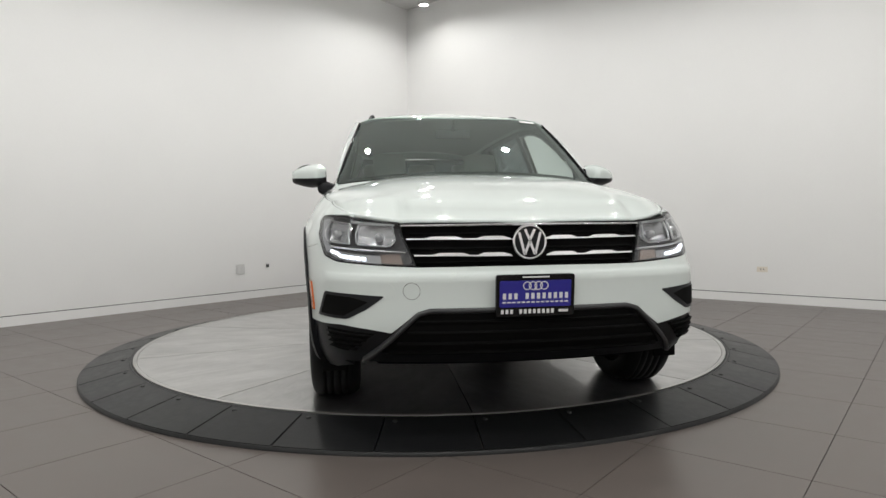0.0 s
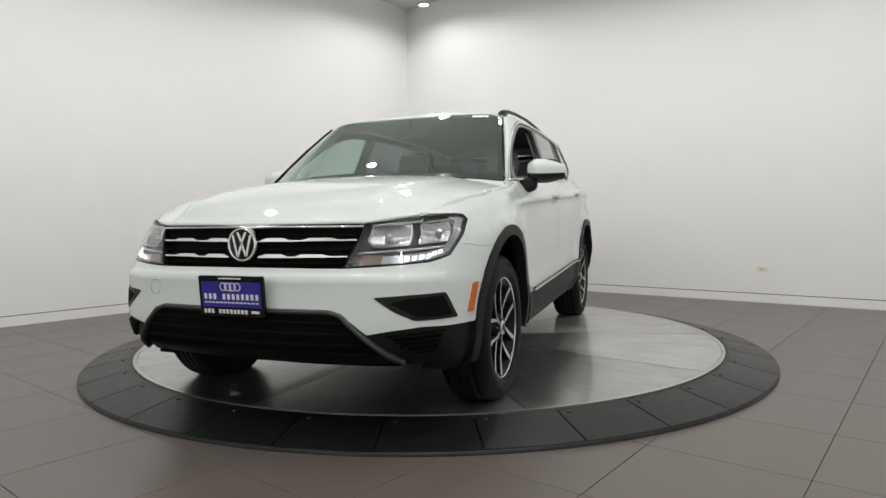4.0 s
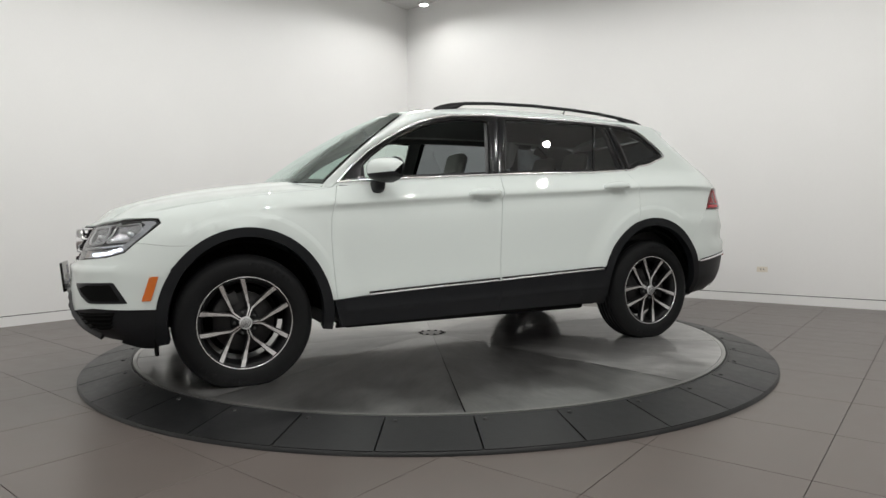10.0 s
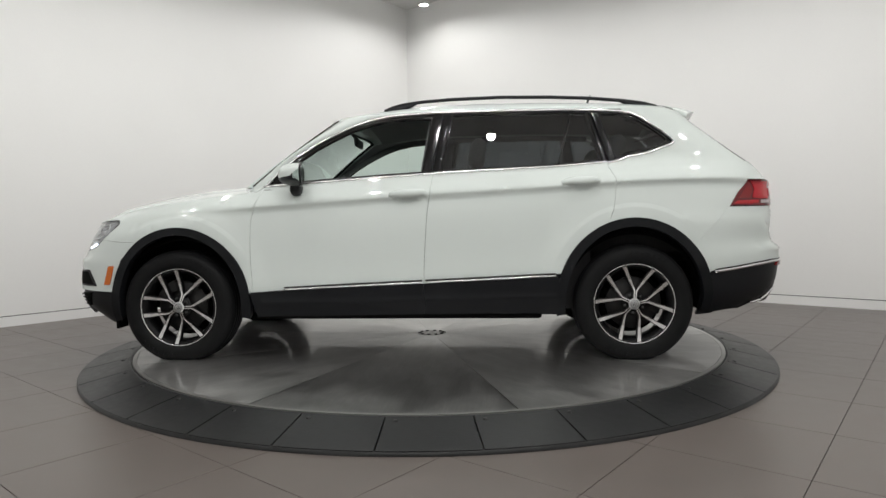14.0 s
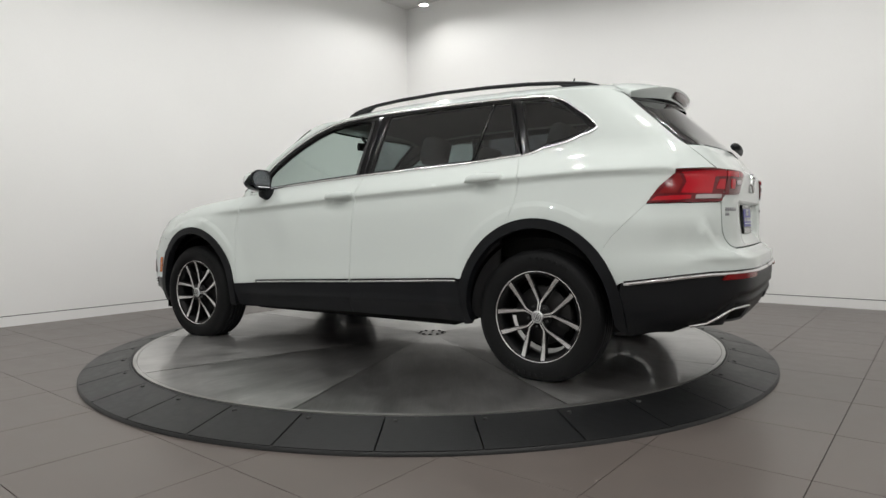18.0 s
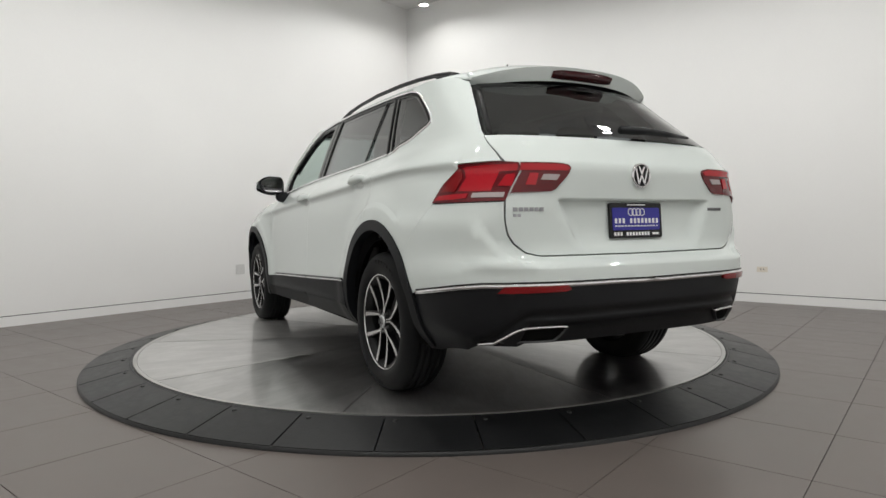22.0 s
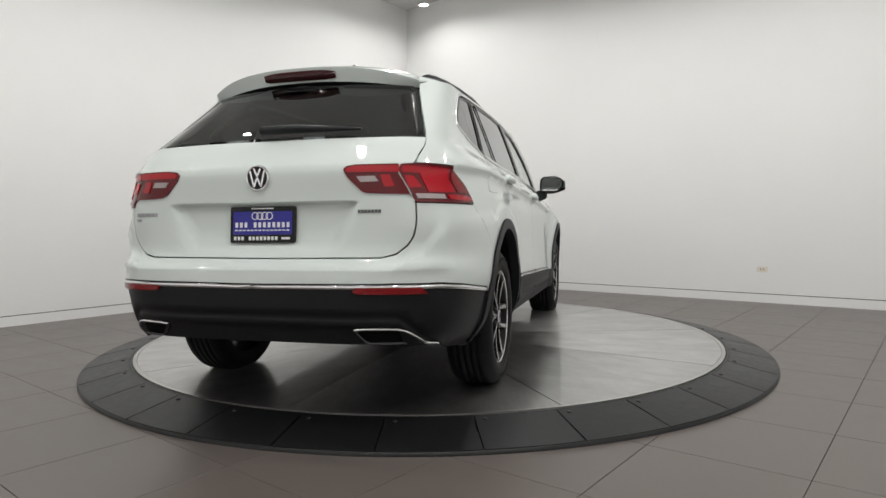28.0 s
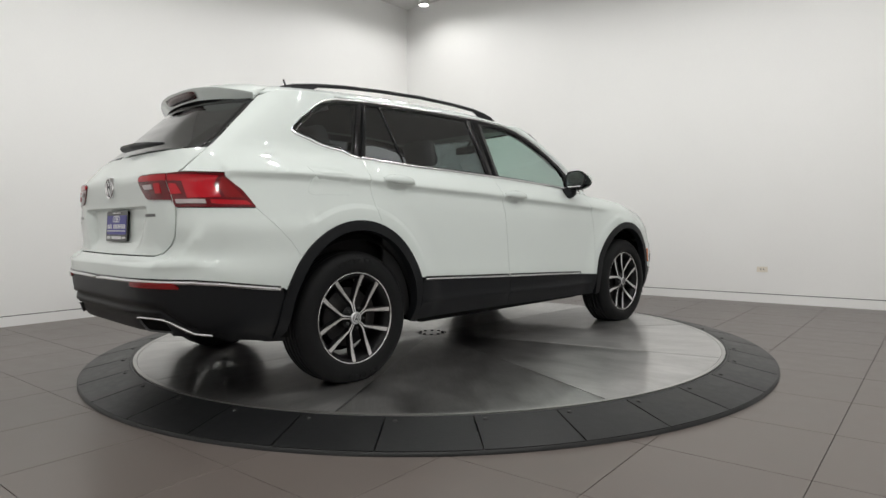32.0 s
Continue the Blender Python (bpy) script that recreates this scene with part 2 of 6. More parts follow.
def make_turntable():
    deck = tagged(new("turntable"), "round brushed steel turntable deck of ten wedge plates", "turntable")
    deck.location = (0, 0, DECK)
    bm = bmesh.new()
    lathe(bm, [(0.0, -0.030), (2.0, -0.030), (2.0, -0.008), (0.0, -0.008)], 96, "z")
    part("base_plate", bm, DARK, deck)
    half = math.degrees(0.0018 / 1.0)
    bm = bmesh.new()
    sector(bm, 0.108, RIM - 0.025, -18 + half, 18 - half, 0, 0, 18, 0.007)
    first = part("deck_plate", bm, STEEL, deck, smooth=False)
    first.matrix_basis = Matrix.Rotation(radians(51.5), 4, "Z")
    for k in range(1, 10):
        plate = new("deck_plate", first.data)
        plate.parent = deck
        plate.matrix_basis = Matrix.Rotation(radians(51.5 + 36 * k), 4, "Z")
    bm = bmesh.new()
    lathe(bm, [(RIM - 0.023, -0.03), (RIM - 0.023, 0.0005), (RIM, 0.0005), (RIM, -0.03)], 160, "z")
    part("rim", bm, STEEL_RIM, deck, "bright steel edge strip", smooth=False)
    bm = bmesh.new()
    lathe(bm, [(0.0, 0.001), (0.102, 0.001), (0.105, -0.006)], 48, "z")
    part("hub_plate", bm, STEEL, deck, smooth=False)
    for k in range(10):
        a = radians(36 * k + 8)
        bm = bmesh.new()
        lathe(bm, [(0.0, 0.006), (0.009, 0.006), (0.012, 0.003), (0.012, 0.0)], 10, "z", m=Matrix.Translation((0.088 * math.cos(a), 0.088 * math.sin(a), 0)))
        part("bolt", bm, BOLT, deck)
    return deck


def make_ramp():
    ring = tagged(new("turntable_ramp"), "black rubber ramp ring of wedge segments around the turntable", "ramp", kind="structure")
    n = 34
    step = 360 / n
    bm = bmesh.new()
    sector(bm, RIM + 0.022, 2.334, -85.1 + 0.10, -85.1 + step - 0.10, 0.072, 0.021, 8, 0.018)
    first = part("ramp_segment", bm, RUBBER, ring, smooth=False)
    bolt = bmesh.new()
    lathe(bolt, [(0.0, 0.004), (0.009, 0.004), (0.012, 0.0), (0.012, -0.01)], 10, "z")
    bo = part("bolt", bolt, BOLT, ring)
    ba = radians(-85.1 + 1.3)
    bo.location = (2.10 * math.cos(ba), 2.10 * math.sin(ba), 0.066)
    for k in range(1, n):
        for src in (first, bo):
            c = src.copy()
            scene.collection.objects.link(c)
            c.matrix_basis = Matrix.Rotation(radians(step * k), 4, "Z") @ src.matrix_basis
    bm = bmesh.new()
    lathe(bm, [(2.342, 0.0), (2.340, 0.016), (2.327, 0.019), (2.317, 0.004)], 160, "z")
    part("edge_strip", bm, RUBBER, ring, "black rubber edge strip")
    bm = bmesh.new()
    lathe(bm, [(RIM + 0.003, 0.0), (RIM + 0.003, 0.071), (RIM + 0.021, 0.071), (RIM + 0.021, 0.0)], 160, "z")
    part("inner_seal", bm, RUBBER, ring, "black seal at the deck")
    return ring


deck = make_turntable()
ramp = make_ramp()

# ---- car: shape ----
# car axes: x forward, y to its left, z up from the tyres' contact
CAR_AT = Matrix.Translation((0.1057, 0.0913, -0.0155))
FX, RX = 1.40, -1.40       # where the rounded ends begin
CREASE = [(-2.4, 1.115), (-1.95, 1.108), (-1.3, 1.088), (-0.92, 1.064), (-0.24, 1.03), (0.44, 0.992), (0.92, 0.962), (1.07, 0.952), (1.31, 0.925), (1.65, 0.875), (1.82, 0.838), (1.96, 0.80), (2.4, 0.70)]
SECTION = [(-0.86, 0.74), (-0.76, 0.815), (-0.68, 0.858), (-0.60, 0.872), (-0.50, 0.880), (-0.40, 0.874), (-0.25, 0.872), (-0.12, 0.866), (-0.05, 0.854), (-0.028, 0.851), (-0.004, 0.868),
           (0.004, 0.867), (0.05, 0.838), (0.10, 0.803), (0.125, 0.790), (0.226, 0.757), (0.36, 0.712), (0.50, 0.660), (0.56, 0.630), (0.70, 0.53)]
SOFT = [(-0.86, 0.74), (-0.76, 0.815), (-0.68, 0.862), (-0.60, 0.882), (-0.50, 0.892), (-0.40, 0.895), (-0.25, 0.895), (-0.12, 0.896), (-0.05, 0.895), (-0.004, 0.890), (0.05, 0.864), (0.10, 0.812), (0.16, 0.74), (0.4, 0.6)]
FRONT = [(0.16, 1.96), (0.20, 2.03), (0.26, 2.11), (0.30, 2.165), (0.36, 2.225), (0.44, 2.247), (0.52, 2.242), (0.60, 2.237), (0.644, 2.239), (0.660, 2.216), (0.70, 2.209), (0.775, 2.193), (0.86, 2.165), (0.90, 2.12), (0.95, 2.02), (1.0, 1.9)]
REAR = [(0.30, 2.26), (0.345, 2.335), (0.42, 2.365), (0.50, 2.385), (0.58, 2.388), (0.670, 2.384), (0.688, 2.352), (0.71, 2.325), (0.76, 2.31), (0.95, 2.305), (1.06, 2.312), (1.085, 2.310), (1.12, 2.285), (1.20, 2.235), (1.30, 2.15), (1.40, 2.05), (1.50, 1.945), (1.56, 1.88), (1.65, 1.78)]
TAPER_LOW = [(-1.65, 1.003), (-1.4, 0.999), (-1.0, 0.998), (0.0, 1.0), (0.8, 0.997), (1.4, 0.992)]
TAPER_UP = [(-1.65, 0.928), (-1.2, 0.955), (-0.5, 0.99), (0.0, 1.0), (0.5, 0.995), (0.86, 0.98), (1.4, 0.985)]


def crease(x):
    return curve(x, CREASE)


def flare(x, z):
    """The swelling of the body round the wheel arches."""
    out = 0.0
    for cx, cz, edge in ((1.375, 0.36, 0.560), (-1.395, 0.37, 0.585)):
        r = math.hypot((x - cx) / 0.92, z - cz)
        if r < edge + 0.10:
            wide = min(1.0, (edge + 0.10 - r) / 0.16)
            fine = min(1.0, max(0.0, (edge - r) / 0.020))
            top = min(1.0, max(0.0, ((z - cz) / max(r, 0.01) - 0.45) / 0.35))
            out = max(out, 0.017 * wide * wide * (3 - 2 * wide) + 0.009 * fine * top)
    return out


def side(x, z):
    """Half width of the body at x and z, not counting the rounded ends."""
    v = z - crease(x)
    k = min(1.0, max(0.0, (x - 0.85) / 0.35))
    w = curve(v, SECTION) * (1 - k) + curve(v, SOFT) * k
    g = min(1.0, max(0.0, v / 0.12))
    return w * (curve(x, TAPER_LOW) * (1 - g) + curve(x, TAPER_UP) * g) + flare(x, z) * (1 - min(1.0, max(0.0, (v + 0.05) / 0.05)))


NF, MF = 2.2, 9.5
FRONT_BOW = [(0.50, 0.155), (0.62, 0.16), (0.72, 0.20), (0.82, 0.25)]
NR = [(1.10, 2.8), (1.22, 5.0)]
MR = [(0.50, 5.2), (0.70, 5.8), (0.93, 7.6), (1.07, 6.2), (1.12, 6.6), (1.22, 14.0)]


def rear_round(z):
    """How square the rear corners are at a height."""
    return curve(z, NR), curve(z, MR)


REAR_BOW = [(1.08, 0.0), (1.20, 0.08), (1.33, 0.16), (1.51, 0.21), (1.65, 0.21)]


def front_at(a, z):
    """A place on the rounded front at the angle a."""
    c, k = max(0.0, math.cos(a)) ** (2 / NF), math.sin(a) ** (2 / MF)
    x = FX + (curve(z, FRONT) - FX - curve(z, FRONT_BOW) * k * k) * c
    return x, side(min(x, FX + 0.25), z) * k


def rear_at(a, z):
    """A place on the rounded rear at the angle a."""
    n, m = rear_round(z)
    c, k = max(0.0, math.cos(a)) ** (2 / n), math.sin(a) ** (2 / m)
    x = RX - (curve(z, REAR) + RX - curve(z, REAR_BOW) * k * k) * c
    return x, side(max(x, RX - 0.25), z) * k


def angle_of(place, z, x):
    """The angle at which a rounded end reaches x."""
    lo, hi = 0.0, math.pi / 2
    for _ in range(30):
        mid = (lo + hi) / 2
        if abs(place(mid, z)[0]) > abs(x):
            lo = mid
        else:
            hi = mid
    return (lo + hi) / 2


def arc_table(n, m, depth, width):
    """Angles of a rounded end against the length along it."""
    a = np.linspace(0, math.pi / 2, 400)
    x, y = depth * np.cos(a) ** (2 / n), width * np.sin(a) ** (2 / m)
    length = np.concatenate([[0], np.cumsum(np.hypot(np.diff(x), np.diff(y)))])
    return a, length / length[-1], float(length[-1])


FA, FU, FLEN = arc_table(NF, MF, 0.87, 0.88)
RA, RU, RLEN = arc_table(2.8, 7.0, 0.95, 0.87)


def plate_recess(y, z):
    """The hollow round the rear number plate."""
    if z < 0.73 or z > 0.955:
        return 0.0
    half = 0.345 + (z - 0.74) * 0.52
    t = min(1.0, max(0.0, (half - abs(y)) / 0.032))
    v = min(1.0, max(0.0, (z - 0.735) / 0.05)) * min(1.0, max(0.0, (0.944 - z) / 0.007))
    return 0.034 * t * v


def skin(u, z):
    """The body's skin: u = 0 front middle, 1 to 2 the left flank, 3 rear middle; the right half below 0 or over 3."""
    if u < 0:
        p = skin(-u, z)
        return Vector((p.x, -p.y, z))
    if u > 3:
        p = skin(6 - u, z)
        return Vector((p.x, -p.y, z))
    if u <= 1:
        a = float(np.interp(u, FU, FA))
        x, y = front_at(a, z)
        return Vector((x, y, z))
    if u >= 2:
        a = float(np.interp(3 - u, RU, RA))
        x, y = rear_at(a, z)
        return Vector((x + plate_recess(y, z), y, z))
    x = FX + (RX - FX) * (u - 1)
    return Vector((x, side(x, z), z))


def S(x, z):
    """A place on the skin from its x and z (flank)."""
    if x > FX:
        a = angle_of(front_at, z, x)
        return (float(np.interp(a, FA, FU)), z)
    if x < RX:
        a = angle_of(rear_at, z, x)
        return (3 - float(np.interp(a, RA, RU)), z)
    return (1 + (x - FX) / (RX - FX), z)


def F(y, z):
    """A place on the skin from its y and z (front)."""
    a = math.asin(min(1.0, abs(y) / side(FX + 0.25, z)) ** (MF / 2))
    return (float(np.interp(a, FA, FU)) * (1 if y >= 0 else -1), z)


def R(y, z):
    """A place on the skin from its y and z (rear)."""
    a = math.asin(min(1.0, abs(y) / side(RX - 0.25, z)) ** (rear_round(z)[1] / 2))
    return (3 - float(np.interp(a, RA, RU)) * (1 if y >= 0 else -1), z)


def flat(u):
    """The place u as a length along the skin."""
    if u < 1:
        return u * FLEN
    if u <= 2:
        return FLEN + 2.8 * (u - 1)
    return FLEN + 2.8 + RLEN * (u - 2)


def unflat(w):
    if w < FLEN:
        return w / FLEN
    if w <= FLEN + 2.8:
        return 1 + (w - FLEN) / 2.8
    return 2 + (w - FLEN - 2.8) / RLEN


def normal(u, z):
    e = 0.006
    d = (skin(u, z + e) - skin(u, z - e)).cross(skin(u - e, z) - skin(u + e, z))
    return d.normalized() if d.length else Vector((1, 0, 0))


def on_skin(u, z, off=0.0, s=1):
    p = skin(u, z)
    if off:
        p = p + normal(u, z) * off
    return CAR_AT @ Vector((p.x, p.y * s, p.z))


def inside(x, y, poly):
    hit = False
    for i in range(len(poly)):
        (x0, y0), (x1, y1) = poly[i - 1], poly[i]
        if (y0 > y) != (y1 > y) and x < (x1 - x0) * (y - y0) / (y1 - y0) + x0:
            hit = not hit
    return hit


def dense(poly, step, closed=True):
    out = []
    n = len(poly)
    for i in range(n if closed else n - 1):
        a, b = poly[i], poly[(i + 1) % n]
        k = max(1, int(math.ceil(math.dist(a, b) / step)))
        out += [(a[0] + (b[0] - a[0]) * j / k, a[1] + (b[1] - a[1]) * j / k) for j in range(k)]
    if not closed:
        out.append(poly[-1])
    return out


def rounded(poly, r, n=4):
    """Rounds the corners of an outline in flat lengths."""
    out = []
    m = len(poly)
    for i in range(m):
        a, b, c = Vector(poly[i - 1]), Vector(poly[i]), Vector(poly[(i + 1) % m])
        la, lc = (a - b).length, (c - b).length
        k = min(r, la * 0.45, lc * 0.45)
        p, q = b + (a - b) * k / la, b + (c - b) * k / lc
        for j in range(n + 1):
            t = j / n
            out.append(tuple(p * (1 - t) ** 2 + b * 2 * t * (1 - t) + q * t * t))
    return out


def panel(name, outline, mat, parent, s=1, label="", off=0.0, depth=0.014, step=0.035, gap=0.0013, round_=0.0, lines=(), shape=None):
    """A sheet of the skin within an outline of (u, z), with its edges turned in. s = -1 mirrors it to the right flank.
    lines: creases that its net has to follow. shape(u, z): an added height."""
    poly = [(flat(u), z) for u, z in outline]
    if round_:
        poly = rounded(poly, round_)
    area = sum(poly[i - 1][0] * poly[i][1] - poly[i][0] * poly[i - 1][1] for i in range(len(poly)))
    sign = 1 if area > 0 else -1
    if gap:      # draw the outline in by the width of the joint
        inner = []
        m = len(poly)
        for i in range(m):
            a, b, c = Vector(poly[i - 1]), Vector(poly[i]), Vector(poly[(i + 1) % m])
            d0, d1 = b - a, c - b
            nrm = Vector((0, 0))
            for d in (d0, d1):
                if d.length > 1e-9:
                    nrm += Vector((-d.y, d.x)).normalized()
            nrm = nrm.normalized() if nrm.length > 1e-6 else Vector((0, 0))
            inner.append(tuple(b + nrm * gap * sign))
        poly = inner
    rim = dense(poly, step)
    pts, edges = list(rim), [(i, (i + 1) % len(rim)) for i in range(len(rim))]
    for line in lines:
        run = [q for q in dense([(flat(u), z) for u, z in line], step, False) if inside(q[0], q[1], rim)]
        base = len(pts)
        pts += run
        edges += [(base + i, base + i + 1) for i in range(len(run) - 1)]
    taken = np.array(pts)
    x0, z0 = min(p[0] for p in rim), min(p[1] for p in rim)
    x1, z1 = max(p[0] for p in rim), max(p[1] for p in rim)
    for j in range(int((z1 - z0) / step) + 1):
        for i in range(int((x1 - x0) / step) + 1):
            q = (x0 + (i + 0.5 * (j % 2)) * step, z0 + j * step)
            if inside(q[0], q[1], rim) and np.min(np.hypot(taken[:, 0] - q[0], taken[:, 1] - q[1])) > step * 0.55:
                pts.append(q)
    v2, e2, f2 = delaunay_2d_cdt([Vector(p) for p in pts], edges, [list(range(len(rim)))], 1, 1e-6)[:3]
    bm = bmesh.new()
    places, normals = [], []
    for p in v2:
        u, z = unflat(p.x), p.y
        nn = normal(u, z)
        q = skin(u, z) + nn * (off + (shape(u, z) if shape else 0.0))
        places.append(CAR_AT @ Vector((q.x, q.y * s, q.z)))
        normals.append(Vector((nn.x, nn.y * s, nn.z)))
    vs = [bm.verts.new(p) for p in places]
    for f in f2:
        try:
            bm.faces.new([vs[i] for i in (f if s > 0 else f[::-1])])
        except ValueError:
            pass
    if depth:
        bm.edges.ensure_lookup_table()
        bm.verts.index_update()
        rim_edges = [e for e in bm.edges if len(e.link_faces) == 1]
        up, lo = {}, {}
        for e in rim_edges:
            for v in e.verts:
                if v.index not in up:
                    up[v.index] = places[v.index]
        pos = {k: (bm.verts.new(places[k]), bm.verts.new(places[k] - normals[k] * depth)) for k in up}
        for e in rim_edges:
            a, b = (v.index for v in e.verts)
            bm.faces.new((pos[a][0], pos[b][0], pos[b][1], pos[a][1]))
    loose = [v for v in bm.verts if not v.link_faces]
    bmesh.ops.delete(bm, geom=loose, context="VERTS")
    return mesh_part(name, bm, mat, parent, label)


def mesh_part(name, bm, mat, parent, label="", smooth=True):
    """Like part(), for open sheets whose faces already look outward."""
    me = bpy.data.meshes.new(name)
    bm.to_mesh(me)
    bm.free()
    me.materials.append(mat)
    me.polygons.foreach_set("use_smooth", [smooth] * len(me.polygons))
    ob = new(name, me)
    ob.parent = parent
    if label:
        ob["label"] = label
    return ob


def strip(name, line, width, mat, parent, s=1, label="", off=0.004, height=0.006, step=0.04):
    """A rounded moulding along a line of (u, z) on the skin."""
    bm = bmesh.new()
    run = dense([(flat(u), z) for u, z in line], step, False)
    rows = []
    for i, (w, z) in enumerate(run):
        a, b = run[max(i - 1, 0)], run[min(i + 1, len(run) - 1)]
        d = Vector((b[0] - a[0], b[1] - a[1])).normalized()
        row = []
        for k, h in ((-1, -height), (-1, 0), (-0.6, height), (0.6, height), (1, 0), (1, -height)):
            ww, zz = w - d.y * width / 2 * k, z + d.x * width / 2 * k
            row.append(bm.verts.new(on_skin(unflat(ww), zz, off + h, s)))
        rows.append(row)
    for a, b in zip(rows, rows[1:]):
        for k in range(5):
            bm.faces.new((a[k], b[k], b[k + 1], a[k + 1]))
    bm.faces.new(rows[0])
    bm.faces.new(rows[-1][::-1])
    return part(name, bm, mat, parent, label)


def grid_part(name, rows, mat, parent, label="", thick=0.0):
    """A sheet through rows of places in car axes."""
    bm = bmesh.new()
    g = [[bm.verts.new(CAR_AT @ Vector(p)) for p in row] for row in rows]
    for a, b in zip(g, g[1:]):
        for k in range(len(a) - 1):
            bm.faces.new((a[k], a[k + 1], b[k + 1], b[k]))
    ob = part(name, bm, mat, parent, label)
    if thick:
        md = ob.modifiers.new("thickness", "SOLIDIFY")
        md.thickness, md.offset = thick, -1
    return ob


def car_box(bm, a, b, bevel=0.0, m=None):
    vs = box(bm, a, b, m, bevel)
    bmesh.ops.transform(bm, matrix=CAR_AT, verts=vs)
    return vs

# ---- car: glass and lamp materials ----
def pane(name, tint, gloss=(1.0, 1.0, 1.0), rough=0.0, base_gloss=0.075, bend=4.5):
    """A thin sheet of glass: it lets tinted light through and mirrors by its angle."""
    m = bpy.data.materials.new(name)
    m.use_nodes = True
    nt = m.node_tree
    nt.nodes.remove(nt.nodes["Principled BSDF"])
    out = nt.nodes["Material Output"]
    clear, shine = nt.nodes.new("ShaderNodeBsdfTransparent"), nt.nodes.new("ShaderNodeBsdfGlossy")
    mix, fres = nt.nodes.new("ShaderNodeMixShader"), nt.nodes.new("ShaderNodeLayerWeight")
    power, span = nt.nodes.new("ShaderNodeMath"), nt.nodes.new("ShaderNodeMapRange")
    power.operation = "POWER"
    power.inputs[1].default_value = bend
    span.inputs["To Min"].default_value = base_gloss
    clear.inputs["Color"].default_value = (*tint, 1)
    shine.inputs["Roughness"].default_value = rough
    shine.inputs["Color"].default_value = (*gloss, 1)
    fres.inputs["Blend"].default_value = 0.5
    nt.links.new(fres.outputs["Facing"], power.inputs[0])
    nt.links.new(power.outputs[0], span.inputs["Value"])
    nt.links.new(span.outputs["Result"], mix.inputs[0])
    nt.links.new(clear.outputs[0], mix.inputs[1])
    nt.links.new(shine.outputs[0], mix.inputs[2])
    nt.links.new(mix.outputs[0], out.inputs["Surface"])
    return m


GLASS = pane("clear_window_glass", (0.74, 0.87, 0.82))
WSGLASS = pane("windscreen_glass", (0.76, 0.90, 0.85), (0.90, 1.0, 0.97), base_gloss=0.20, bend=2.5)
TINT = pane("dark_privacy_glass", (0.22, 0.24, 0.25), base_gloss=0.10)
REAR_TINT = pane("dark_rear_glass", (0.06, 0.066, 0.072), base_gloss=0.12)
LENS = pane("clear_lamp_lens", (0.90, 0.91, 0.92))
RED = material("red_lamp_lens", (0.42, 0.006, 0.015), 0.12, coat=0.35, spec=0.35, vary=0.05, scale=120)
RED_BLACK = material("smoked_red_lens", (0.030, 0.003, 0.004), 0.12, coat=0.3, spec=0.35, vary=0.05)
RED_DARK = material("dark_red_lens", (0.12, 0.004, 0.008), 0.12, coat=0.35, spec=0.35, vary=0.05)
RED_MID = material("deep_red_lens", (0.20, 0.006, 0.008), 0.12, coat=0.35, spec=0.35, vary=0.05, scale=120)
RED_LIT = material("lit_red_lens", (0.62, 0.015, 0.015), 0.12, coat=0.35, spec=0.35, vary=0.05, emit=0.25)
SMOKE = material("smoky_white_lens", (0.42, 0.36, 0.36), 0.12, coat=0.35, spec=0.35, vary=0.05)
AMBER = material("amber_lens", (0.62, 0.14, 0.014), 0.18, coat=0.6, vary=0.05, scale=200)
LED = material("daylight_led", (0.86, 0.91, 1.0), 0.3, vary=0.0, emit=2.6)
LAMP_GREY = material("pale_lamp_trim", (0.34, 0.345, 0.36), 0.4, 0.3, vary=0.06)
REFLECTOR = material("lamp_reflector", (0.50, 0.50, 0.51), 0.27, 1.0, vary=0.04, scale=60)
BEZEL = material("dark_lamp_bezel", (0.10, 0.102, 0.106), 0.3, vary=0.08)
ARCH = material("arch_cladding", (0.0085, 0.0093, 0.0108), 0.48, spec=0.22, vary=0.1, scale=300, bump=0.0002, bump_scale=900)
FABRIC = material("grey_seat_fabric", (0.50, 0.49, 0.47), 0.9, vary=0.12, scale=180, bump=0.0006, bump_scale=700)
CABIN = material("dark_cabin_plastic", (0.022, 0.022, 0.023), 0.65, vary=0.12, scale=120)
PILLAR = material("grey_pillar_trim", (0.11, 0.112, 0.112), 0.8, vary=0.08, scale=150)
LINER = material("grey_headliner", (0.29, 0.295, 0.295), 0.95, vary=0.06, scale=200)
BLUE = material("blue_plate_print", (0.027, 0.024, 0.27), 0.35, vary=0.05)
WHITE = material("white_print", (0.8, 0.8, 0.8), 0.4, vary=0.02)
GREY = material("grey_bumper_trim", (0.05, 0.051, 0.053), 0.4, 0.2, vary=0.08, scale=120)

car = tagged(new("car"), "white compact suv with black lower cladding and roof rails", "car")
car.location = (0, 0, DECK)


def arch(cx, cz, a, b, t0, t1, n=26):
    """Side outline of a wheel arch, angles from the front, in degrees."""
    return [(cx + a * math.cos(radians(t0 + (t1 - t0) * i / n)), cz + b * math.sin(radians(t0 + (t1 - t0) * i / n))) for i in range(n + 1)]


FARCH, RARCH = (1.375, 0.36), (-1.395, 0.37)
FA_OUT, FA_IN = (0.445, 0.480), (0.390, 0.432)
RA_OUT, RA_IN = (0.460, 0.500), (0.405, 0.448)


def ss(pts):
    return [S(x, z) for x, z in pts]


